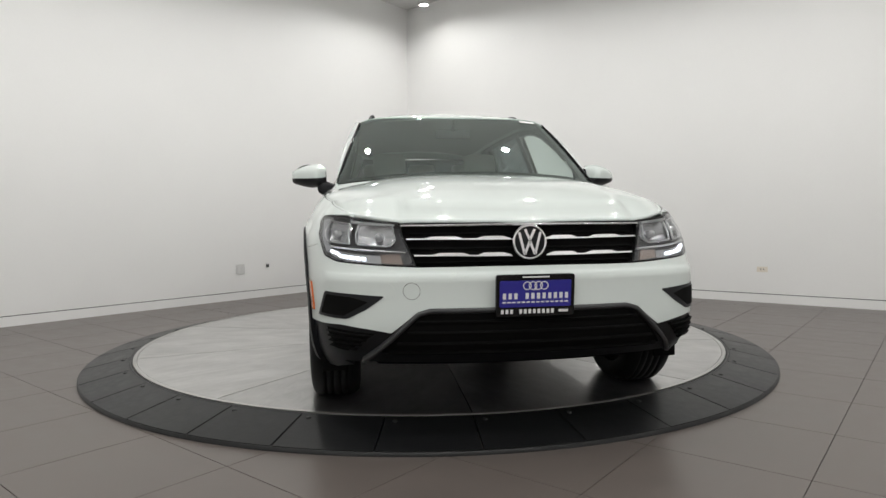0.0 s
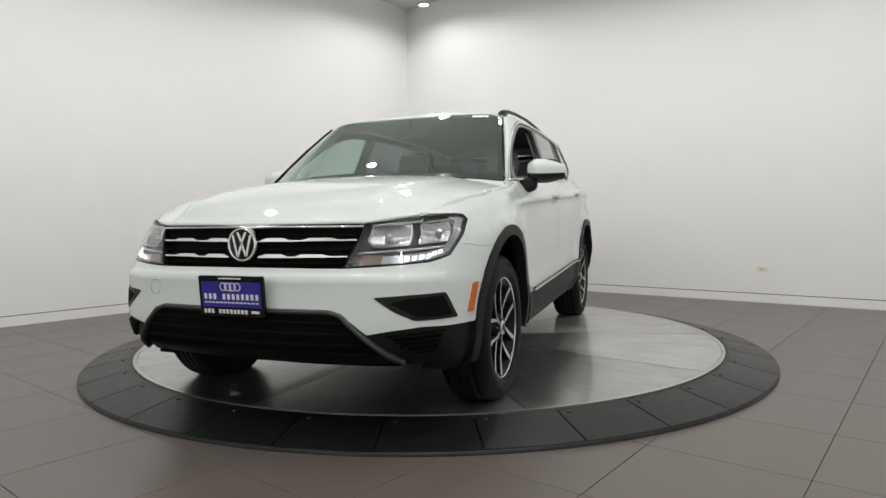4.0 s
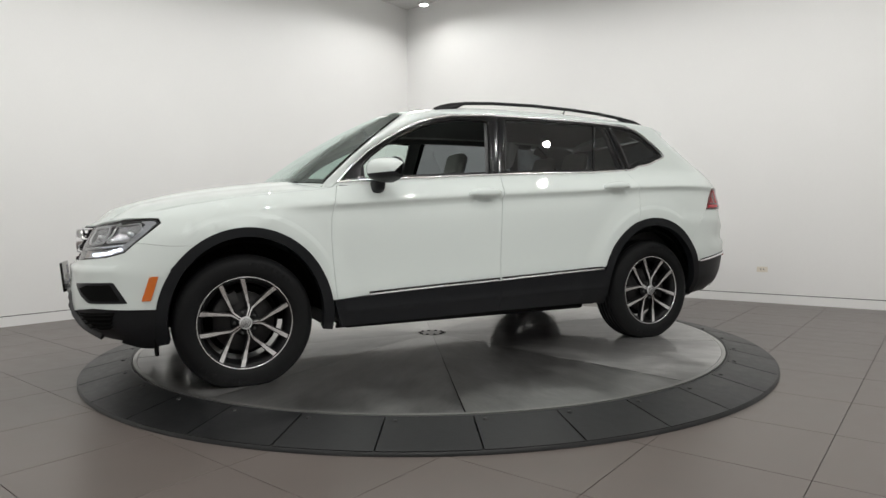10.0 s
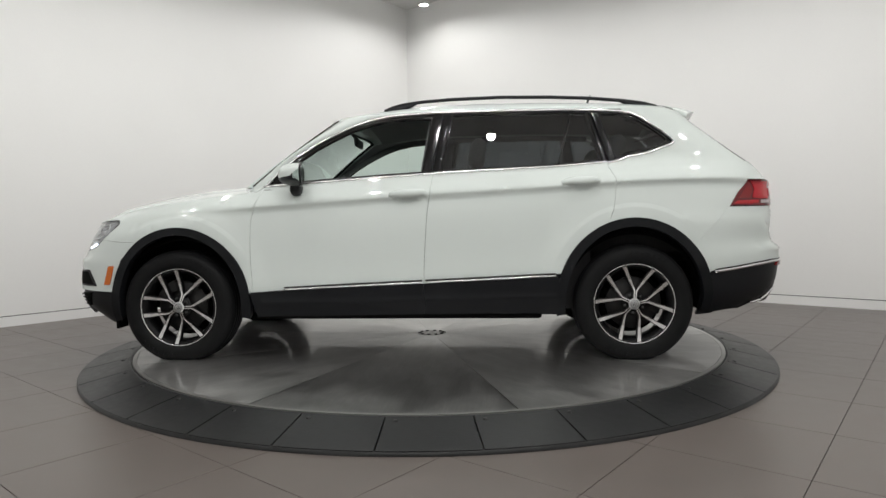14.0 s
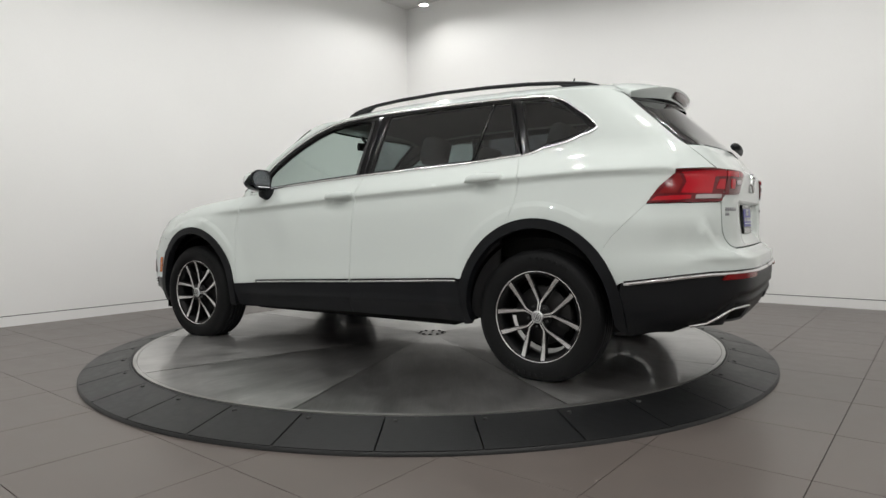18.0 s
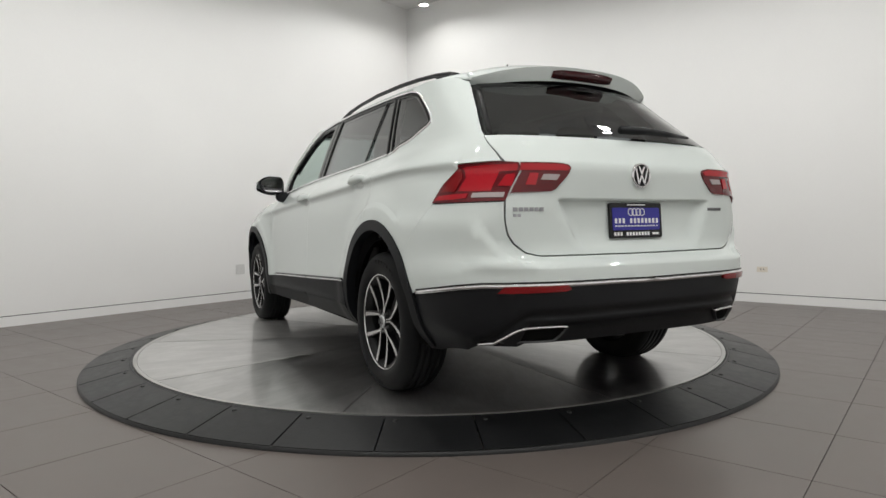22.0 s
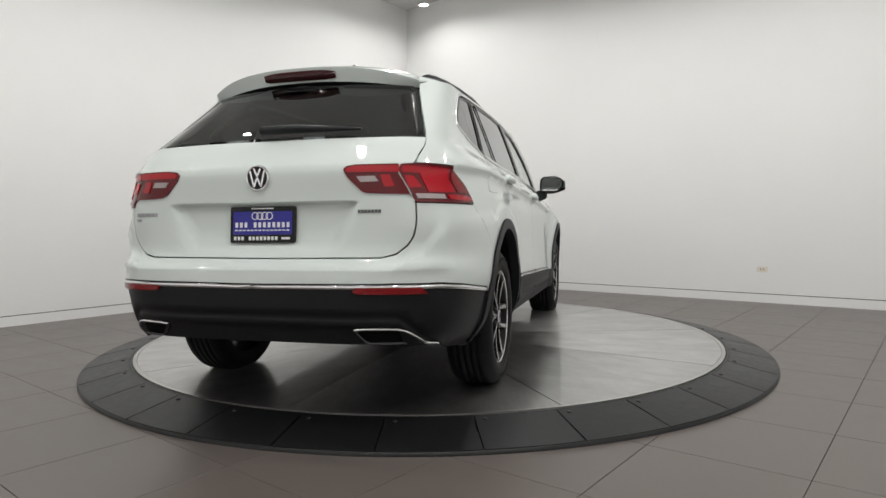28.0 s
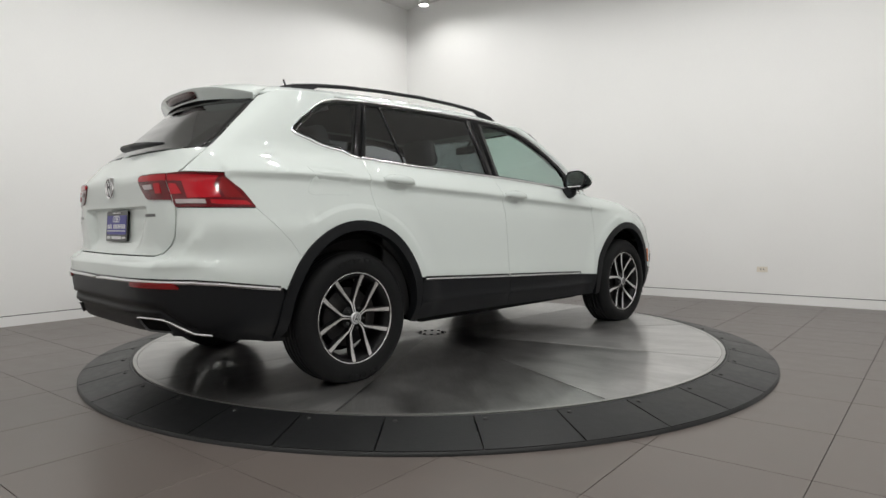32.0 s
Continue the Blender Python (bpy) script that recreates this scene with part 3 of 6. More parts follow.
ARCS = [[(cx + 0.92 * r * math.cos(radians(a)), cz + r * math.sin(radians(a))) for a in range(4, 178, 4)] for cx, cz, edge in ((1.375, 0.36, 0.560), (-1.395, 0.37, 0.585)) for r in (edge + 0.006, edge, edge - 0.020, edge - 0.026)]
CREASES = [ss(a) for a in ARCS] + [[S(x, crease(x) + d) for x in np.linspace(1.30, -2.05, 70)] for d in (-0.05, -0.028, -0.014, -0.004, 0.004, 0.02)]
SEAM_A = [(0.866, 1.085), (0.885, 1.03), (0.905, 0.97), (0.925, 0.88), (0.93, 0.78), (0.928, 0.68), (0.92, 0.56), (0.908, 0.436)]
SEAM_B = [(-0.195, 1.146), (-0.182, 1.05), (-0.162, 0.91), (-0.15, 0.74), (-0.142, 0.60), (-0.14, 0.485)]
SEAM_C = [(-1.268, 1.207), (-1.258, 1.185), (-1.283, 1.13), (-1.293, 1.09), (-1.288, 1.0), (-1.272, 0.92), (-1.248, 0.862)]
HOOD_SEAM = [(1.955, 0.890), (1.82, 0.922), (1.65, 0.957), (1.48, 0.984), (1.31, 1.008), (1.15, 1.026), (1.0, 1.042), (0.90, 1.058), (0.866, 1.085)]
BELT = [(0.866, 1.085), (0.65, 1.098), (0.45, 1.112), (0.12, 1.132), (-0.195, 1.149), (-0.55, 1.166), (-0.94, 1.182), (-1.268, 1.207)]
DLO_TOP = [(0.866, 1.085), (0.77, 1.185), (0.67, 1.272), (0.56, 1.345), (0.46, 1.402), (0.32, 1.468), (0.20, 1.508), (0.08, 1.532), (-0.18, 1.548), (-0.60, 1.553), (-0.97, 1.551), (-1.18, 1.546), (-1.36, 1.536)]
DLO_REAR = [(-1.36, 1.536), (-1.42, 1.522), (-1.50, 1.482), (-1.60, 1.408), (-1.655, 1.36), (-1.672, 1.335), (-1.655, 1.318), (-1.58, 1.293), (-1.45, 1.253), (-1.34, 1.222), (-1.268, 1.207)]
CLAD_TOP = [(0.93, 0.438), (0.76, 0.447), (0.45, 0.463), (-0.14, 0.488), (-0.60, 0.509), (-0.95, 0.525)]


def flank(s):
    """All panels of one flank; s = 1 the left, -1 the right."""
    fa = arch(*FARCH, *FA_OUT, 55, 172)
    fender = ss([(1.628, 0.752), (1.75, 0.752), (1.86, 0.766), (1.895, 0.769), (1.84, 0.815), (1.778, 0.866), (1.788, 0.889), (1.83, 0.892), (1.90, 0.890)] + HOOD_SEAM + SEAM_A + [(0.935, 0.436)] + fa[::-1])
    panel("fender", fender, PAINT, car, s, lines=CREASES, gap=0.0009)
    strip("bonnet_gutter", ss(HOOD_SEAM[:8]), 0.018, PAINT, car, s, "white gutter under the bonnet joint", off=-0.006, height=0.003)
    strip("bonnet_joint", ss(HOOD_SEAM[:8]), 0.003, DARK, car, s, "dark joint beside the bonnet", off=-0.0025, height=0.0008)
    door = ss(BELT[:5] + SEAM_B[1:] + [(0.45, 0.463), (0.76, 0.447)] + SEAM_A[::-1])
    grips = ((-0.045, 1.024), (-1.085, 1.082))
    def hollow(u, z):
        x = FX + (RX - FX) * (u - 1)
        return -0.016 * sum(max(0.0, 1 - ((x - hx + 0.005) / 0.098) ** 2 - ((z - hz + 0.010) / 0.036) ** 2) for hx, hz in grips)
    rings = [ss([(hx - 0.005 + 0.098 * k * math.cos(a), hz - 0.010 + 0.036 * k * math.sin(a)) for a in np.linspace(0, 2 * math.pi, 33)]) for hx, hz in grips for k in (1.06, 0.98, 0.7, 0.35)]
    fd = panel("front_door", door, PAINT, car, s, lines=CREASES + rings[:4], shape=hollow)
    rd_arch = [p for p in arch(*RARCH, *RA_OUT, 20, 82) if p[1] < 0.862]
    rdoor = ss(BELT[4:] + SEAM_C[1:] + rd_arch[::-1] + [(-0.60, 0.509)] + SEAM_B[::-1])
    rd = panel("rear_door", rdoor, PAINT, car, s, lines=CREASES + rings[4:], shape=hollow)
    ra = [p for p in arch(*RARCH, *RA_OUT, 60, 142) if p[0] < -1.248]
    quarter = ss(SEAM_C + ra + [(-1.755, 0.704), (-1.80, 0.772), (-1.955, 0.930), (-2.08, 1.093)]) + [R(0.700, 1.097), R(0.672, 1.097), R(0.674, 1.13), R(0.681, 1.20), R(0.665, 1.24), R(0.606, 1.366), R(0.556, 1.48), R(0.545, 1.515)] + ss([(-1.70, 1.545), (-1.50, 1.560), (-1.37, 1.558)] + DLO_REAR)
    panel("quarter_panel", quarter, PAINT, car, s, lines=CREASES, gap=0.0006)
    # wheel arch cladding and sills
    for nm, c, o, i, t0, t1 in (("front", FARCH, FA_OUT, FA_IN, -12, 190), ("rear", RARCH, RA_OUT, RA_IN, -10, 188)):
        ring = arch(*c, *o, t0, t1, 40) + arch(*c, *i, t0, t1, 40)[::-1]
        panel("wheel_arch_trim", ss(ring), ARCH, car, s, off=0.010, depth=0.05, gap=0, step=0.03, label="matt black wheel arch cladding")
    clad_f = ss(CLAD_TOP[:4] + [(-0.14, 0.30), (0.45, 0.292), (0.89, 0.288)])
    clad_r = ss(CLAD_TOP[3:] + [(-0.96, 0.30), (-0.14, 0.30)])
    ridge = [[S(x, 0.385 - 0.02 * x + d) for x in np.linspace(0.85, -0.93, 30)] for d in (-0.012, 0, 0.012)]
    def sill_ridge(u, z):
        x = FX + (RX - FX) * (u - 1)
        return 0.012 + 0.009 * max(0.0, 1 - abs(z - (0.385 - 0.02 * x)) / 0.016)
    panel("door_cladding", clad_f, ARCH, fd, s, off=0.0, depth=0.03, lines=ridge, shape=sill_ridge, label="black plastic door cladding")
    panel("door_cladding", clad_r, ARCH, rd, s, off=0.0, depth=0.03, lines=ridge, shape=sill_ridge, label="black plastic door cladding")
    for door_ob, run in ((fd, [(0.72, 0.455), (0.45, 0.469), (-0.13, 0.494)]), (rd, [(-0.15, 0.495), (-0.60, 0.515), (-0.93, 0.531)])):
        strip("chrome_strip", ss(run), 0.009, BRIGHT, door_ob, s, "thin chrome strip", off=0.012, height=0.004)
        # a thin gloss black line along the top of the chrome strip
        strip("strip_top_line", ss([(x, z + 0.010) for x, z in run]), 0.009, GLOSS, door_ob, s, "thin black line above the chrome strip", off=0.006, height=0.004)
    panel("sill", ss([(0.90, 0.292), (-0.95, 0.304), (-0.95, 0.262), (0.90, 0.255)]), DARK, car, s, off=-0.03, label="dark lower sill")
    # windows
    frame = ss([(0.84, 1.094)] + [(0.45, 1.120), (0.12, 1.140), (-0.185, 1.157)] + [(-0.255, 1.540)] + [(x + (0.012 if x > 0.1 else 0), z - 0.010) for x, z in DLO_TOP[8:0:-1]])
    win = ss([(0.70, 1.112), (0.45, 1.124), (0.12, 1.144), (-0.125, 1.157), (-0.165, 1.40), (-0.178, 1.505), (-0.05, 1.512), (0.08, 1.500), (0.20, 1.476), (0.32, 1.434), (0.46, 1.366), (0.56, 1.308), (0.64, 1.25), (0.70, 1.19)])
    ring_panel("window_frame", frame, win, GLOSS, fd, s, "gloss black window surround")
    if s < 0:      # the window of the driver's door is wound down
        panel("window_pane", win, GLASS, fd, s, off=-0.008, depth=0, gap=-0.004, label="clear front side window")
    rframe = ss([(-0.19, 1.155), (-0.55, 1.172), (-0.94, 1.188), (-1.262, 1.213), (-1.168, 1.536), (-0.97, 1.541), (-0.60, 1.543), (-0.258, 1.539)])
    rwin = ss([(-0.25, 1.164), (-0.55, 1.178), (-0.94, 1.194), (-1.238, 1.216), (-1.155, 1.522), (-0.97, 1.528), (-0.60, 1.530), (-0.318, 1.526)])
    ring_panel("window_frame", rframe, rwin, GLOSS, rd, s, "gloss black window surround")
    panel("window_pane", rwin, TINT, rd, s, off=-0.006, depth=0, gap=-0.004, label="dark tinted rear window")
    strip("window_bar", ss([(-0.965, 1.198), (-1.055, 1.53)]), 0.014, GLOSS, rd, s, "black upright bar in the window", off=0.0, height=0.003)
    qframe = ss([(-1.272, 1.214), (-1.18, 1.535), (-1.355, 1.526), (-1.415, 1.512), (-1.495, 1.473), (-1.592, 1.402), (-1.645, 1.355), (-1.658, 1.336), (-1.64, 1.322), (-1.575, 1.300), (-1.45, 1.261), (-1.34, 1.230)])
    qwin = ss([(-1.312, 1.232), (-1.222, 1.520), (-1.345, 1.513), (-1.405, 1.500), (-1.485, 1.460), (-1.578, 1.390), (-1.625, 1.346), (-1.632, 1.337), (-1.57, 1.312), (-1.45, 1.274), (-1.36, 1.245)])
    ring_panel("quarter_window_frame", qframe, qwin, GLOSS, car, s, "gloss black window surround")
    panel("quarter_window", qwin, TINT, car, s, off=-0.004, depth=0, gap=-0.004, label="dark tinted quarter window")
    outline = ss(DLO_TOP + DLO_REAR[1:])
    strip("window_chrome", outline, 0.012, BRIGHT, car, s, "chrome strip round the side windows", off=0.002, height=0.004, step=0.03)
    strip("belt_chrome", ss([(x, z + 0.004) for x, z in BELT]), 0.013, BRIGHT, car, s, "chrome strip under the side windows", off=0.004, height=0.005, step=0.05)
    # door handles
    for hx, hz, door_ob in ((-0.045, 1.024, fd), (-1.085, 1.082, rd)):
        bm = bmesh.new()
        rows = []
        for i in range(15):
            t = i / 14
            x = hx + 0.115 - 0.23 * t
            lift = 0.034 * math.sin(math.pi * t) ** 0.45
            hh = 0.010 + 0.006 * math.sin(math.pi * t)
            zz = hz + 0.012 * t
            p = [(zz - hh, -0.004), (zz - hh, lift * 0.8), (zz - hh * 0.4, lift), (zz + hh * 0.5, lift), (zz + hh, lift * 0.75), (zz + hh, -0.004)]
            rows.append([bm.verts.new(on_skin(*S(x, z), o, s)) for z, o in p])
        for a, b in zip(rows, rows[1:]):
            for k in range(5):
                bm.faces.new((a[k], b[k], b[k + 1], a[k + 1]))
        bm.faces.new(rows[0])
        bm.faces.new(rows[-1][::-1])
        part("door_handle", bm, PAINT, door_ob, "white painted door handle")
    # side marker and mirror
    panel("side_marker", ss([(1.838, 0.604), (1.798, 0.606), (1.834, 0.486), (1.876, 0.486)]), AMBER, car, s, off=0.006, gap=0, round_=0.008, label="orange side marker lamp")
    # dark linings inside the window openings
    for nm, run, w, mat in (("top_lining", DLO_TOP[2:], 0.042, PILLAR), ("sill_lining", BELT, 0.075, CABIN), ("pillar_lining", [(-0.162, 1.15), (-0.222, 1.54)], 0.10, PILLAR), ("pillar_lining", [(-1.262, 1.215), (-1.185, 1.535)], 0.085, CABIN), ("rear_lining", DLO_REAR[1:], 0.075, CABIN)):
        strip(nm, ss(run), w, mat, car, s, "dark inner lining", off=-0.036, height=0.004, step=0.06)
    mirror(s)
    if s < 0:
        strip_loop("fuel_flap", [(-1.44, 1.148), (-1.68, 1.152), (-1.69, 1.01), (-1.66, 0.995), (-1.43, 1.0), (-1.40, 1.03), (-1.41, 1.10)], s)


def ring_panel(name, outer, inner, mat, parent, s, label=""):
    """A flat frame between two outlines on the skin."""
    def even(line, n):
        pts = [Vector((flat(u), z)) for u, z in line]
        seg = [0.0]
        for i in range(len(pts)):
            seg.append(seg[-1] + (pts[(i + 1) % len(pts)] - pts[i]).length)
        out = []
        for k in range(n):
            d = seg[-1] * k / n
            i = max(j for j in range(len(pts)) if seg[j] <= d + 1e-9)
            t = (d - seg[i]) / max(1e-9, seg[i + 1] - seg[i])
            out.append(pts[i].lerp(pts[(i + 1) % len(pts)], t))
        return out
    bm = bmesh.new()
    o = even(outer, 120)
    inn = [Vector((flat(u), z)) for u, z in dense([(flat(u), z) for u, z in inner], 0.02) for u in [unflat(u)]]
    rows = []
    for p in o:
        q = min(inn, key=lambda w: (w - p).length)
        rows.append([bm.verts.new(on_skin(unflat(w.x), w.y, h, s)) for w, h in ((p, -0.004), (p.lerp(q, 0.5), 0.0), (q, 0.0), (q, -0.022))])
    n = len(rows)
    for i in range(n):
        a, b = rows[i], rows[(i + 1) % n]
        for k in range(3):
            quad = [a[k], a[k + 1], b[k + 1], b[k]]
            if len({tuple(round(c, 6) for c in v.co) for v in quad}) >= 3:
                bm.faces.new(quad)
    bmesh.ops.remove_doubles(bm, verts=bm.verts, dist=1e-5)
    return part(name, bm, mat, parent, label)


def strip_loop(name, pts, s):
    """A flap set into the flank, outlined by its joint."""
    out = ss(pts)
    panel(name, out, PAINT, car, s, off=0.0012, depth=0.004, gap=0.002, round_=0.04, label="white fuel filler flap")


def mirror(s):
    """A door mirror: a white cap, a black lower shell, a black rim round the glass and a foot on the door."""
    def shell(k0, k1, n):
        """Rows of the housing from the door outward, k0 to k1 round it from the rear foot over the front."""
        bm = bmesh.new()
        rows = []
        for i in range(13):
            t = i / 12
            y = 0.838 + 0.205 * t
            zc, hz = 1.155 - 0.008 * t, 0.071 * (1 - 0.35 * max(0, (0.18 - t) / 0.18)) * (1 - 0.50 * max(0, (t - 0.40) / 0.60) ** 1.6)
            xr, depth = 0.605 - 0.035 * t, 0.142 * min(1.0, 0.55 + 1.6 * t) * (1 - 0.62 * t ** 3.5)
            row = []
            for j in range(n + 1):
                k = k0 + (k1 - k0) * j / n
                a = math.pi * k          # 0 under the glass, 1 above it
                c, d = -math.cos(a), math.sin(a)
                z = zc + hz * math.copysign(abs(c) ** 0.75, c)
                x = xr + depth * abs(d) ** 0.8
                row.append(bm.verts.new(CAR_AT @ Vector((x, s * y, z))))
            rows.append(row)
        for a, b in zip(rows, rows[1:]):
            for j in range(n):
                bm.faces.new((a[j], a[j + 1], b[j + 1], b[j]))
        bm.faces.new(rows[-1])
        return bm
    cap = part("wing_mirror", shell(0.43, 1.0, 14), PAINT, car, "white capped door mirror on a black foot")
    part("lower_shell", shell(0.0, 0.43, 10), BLACK, cap, "black plastic mirror underside")
    outline = rounded([(0.845, 1.098), (0.985, 1.092), (1.035, 1.145), (1.030, 1.205), (0.97, 1.240), (0.86, 1.236), (0.838, 1.20), (0.836, 1.12)], 0.03)
    for name, mat, grow, x0, x1, label in (("mirror_rim", BLACK, 1.0, 0.0, -0.012, "black rim"), ("mirror_glass", CHROME, 0.86, -0.010, -0.0145, "silvered mirror glass")):
        bm = bmesh.new()
        ring = [(0.937 + (y - 0.937) * grow, 1.159 + (z - 1.166) * 0.90 * grow) for y, z in outline]
        fr = [bm.verts.new(CAR_AT @ Vector((0.605 - 0.17 * (y - 0.838) + x0, s * y, z))) for y, z in ring]
        bk = [bm.verts.new(CAR_AT @ Vector((0.605 - 0.17 * (y - 0.838) + x1, s * y, z))) for y, z in ring]
        bm.faces.new(fr)
        bm.faces.new(bk[::-1])
        for i in range(len(fr)):
            j = (i + 1) % len(fr)
            bm.faces.new((fr[i], fr[j], bk[j], bk[i]))
        part(name, bm, mat, cap, label, smooth=False)
    bm = bmesh.new()
    box(bm, (0.612, 0.760, 1.012), (0.676, 0.890, 1.104), None, 0.022)
    for v in bm.verts:
        v.co.z += (v.co.y - 0.80) * 0.35
        v.co.y *= s
    bmesh.ops.transform(bm, matrix=CAR_AT, verts=bm.verts)
    part("mirror_foot", bm, BLACK, cap, "black mirror foot")


for s in (1, -1):
    flank(s)


# ---- car: roof, windscreen, bonnet ----
ROOF_MID = [(-1.9, 1.592), (-1.8, 1.606), (-1.6, 1.632), (-1.2, 1.658), (-0.8, 1.670), (-0.4, 1.668), (0.0, 1.648), (0.2, 1.618), (0.34, 1.587), (0.42, 1.564), (0.48, 1.541)]
ROOF_EDGE = [(-1.9, 1.505), (-1.7, 1.540), (-1.37, 1.556), (-0.97, 1.562), (-0.3, 1.560), (0.08, 1.542), (0.2, 1.520), (0.32, 1.480), (0.42, 1.435)]


def roof(s, x):
    """A place on the roof: s = 0 the middle, 1 the left edge."""
    z1, z0 = curve(x, ROOF_EDGE), curve(x, ROOF_MID)
    ye = skin(*S(x, z1)).y
    a = abs(s)
    k = min(1.0, max(0.0, (x - 0.1) / 0.35)) ** 2       # the windscreen header is flatter across than the roof
    soft, hard = 0.45 - 0.25 * k, 5 + 13 * k
    return Vector((x, s * ye, z1 + (z0 - z1) * (soft * (1 - a * a) + (1 - soft) * (1 - a ** hard))))


def roof_front(s):
    a = abs(s)
    return 0.47 - 0.07 * (a / 0.9) ** 2 if a <= 0.9 else 0.40 - 0.30 * (a - 0.9) / 0.1


rows = []
for j in range(41):
    s = -1 + j / 20
    x0 = roof_front(s)
    rows.append([roof(s, x0 + (-1.80 - x0) * i / 40) for i in range(41)])
grid_part("roof", rows, PAINT, car, thick=0.012)
rows = []
for j in range(31):
    s = -0.88 + 1.76 * j / 30
    rows.append([roof(s, 0.33 + (-1.75 - 0.33) * i / 20) - Vector((0, 0, 0.035)) for i in range(21)])
grid_part("headliner", rows, LINER, car, "grey cloth headliner")


def screen_base(k):
    return Vector((1.140 - 0.200 * abs(k) ** 2.6, 0.772 * k, 1.119 - 0.037 * k * k))


def screen(k, t):
    """A place on the windscreen: k across from -1 to 1, t from foot to head."""
    a, b = screen_base(k), roof(0.91 * k, roof_front(0.9 * k))
    p = a.lerp(b, t)
    bow = 4 * t * (1 - t)
    return p + Vector((0.014 * bow * (1 - 0.4 * k * k), 0, 0.018 * bow * (1 - 0.4 * k * k)))


grid_part("windscreen", [[screen(-1 + j / 12, i / 16) for i in range(17)] for j in range(25)], WSGLASS, car, "clear laminated windscreen")
bm = bmesh.new()
for k0, k1, t0, t1 in ((-1.0, 1.0, 0.0, 0.05), (-1.0, 1.0, 0.962, 1.0), (-1.0, -0.955, 0, 1), (0.955, 1.0, 0, 1)):
    g = [[bm.verts.new(CAR_AT @ (screen(k0 + (k1 - k0) * j / 16, t0 + (t1 - t0) * i / 10) - Vector((0.003, 0, 0.004)))) for i in range(11)] for j in range(17)]
    for a, b in zip(g, g[1:]):
        for i in range(10):
            bm.faces.new((a[i], a[i + 1], b[i + 1], b[i]))
part("windscreen_border", bm, GLOSS, car, "black ceramic border of the windscreen")
for k in (1, -1):
    bm = bmesh.new()
    tube(bm, [CAR_AT @ (screen(k * 0.994, 0.01 + 0.96 * i / 20) + Vector((0.002, k * 0.002, 0.003))) for i in range(21)], 0.006, 8)
    part("windscreen_seal", bm, GLOSS, car, "thin black seal beside the windscreen")

# pillars between the windscreen and the side windows
for s in (1, -1):
    low = [skin(*S(x, z + 0.006)) for x, z in DLO_TOP[:8]]
    def along(line, t):
        d = [0.0]
        for a, b in zip(line, line[1:]):
            d.append(d[-1] + (b - a).length)
        w = t * d[-1]
        i = max(k for k in range(len(line) - 1) if d[k] <= w + 1e-9)
        return line[i].lerp(line[i + 1], (w - d[i]) / (d[i + 1] - d[i]))
    rows = []
    for i in range(25):
        t = i / 24
        a, b = screen(1.0, t) + Vector((0, 0.003, 0.002)), along(low, t)
        if t > 0.9:
            b = b.lerp(roof(1.0, roof_front(1.0)), (t - 0.9) / 0.1)
        row = []
        for k in range(6):
            q = a.lerp(b, k / 5) + Vector((0.010, 0.016, 0.010)) * (4 * (k / 5) * (1 - k / 5) * min(1.0, t / 0.3))
            row.append((q.x, q.y * s, q.z))
        rows.append(row)
    foot = []
    for a, b in ((Vector((0.962, 0.772, 1.064)), skin(*S(0.925, 1.056))), (screen(1.0, 0.0) + Vector((0.004, 0, -0.006)), skin(*S(0.895, 1.066)))):
        foot.append([(q.x, q.y * s, q.z) for q in (a.lerp(b, k / 5) + Vector((0.0, 0.0, -0.004)) * (4 * (k / 5) * (1 - k / 5)) for k in range(6))])
    rows = foot + rows
    grid_part("windscreen_pillar", rows, PAINT, car, thick=0.012)
    grid_part("pillar_lining", [[(x - 0.012, y - s * 0.020, z - 0.014) for x, y, z in row] for row in rows[2:]], LINER, car, "grey pillar lining")

HOOD_MID = [(0.98, 1.124), (1.15, 1.112), (1.4, 1.085), (1.65, 1.045), (1.85, 0.998), (2.0, 0.950), (2.08, 0.917), (2.14, 0.885), (2.172, 0.860)]


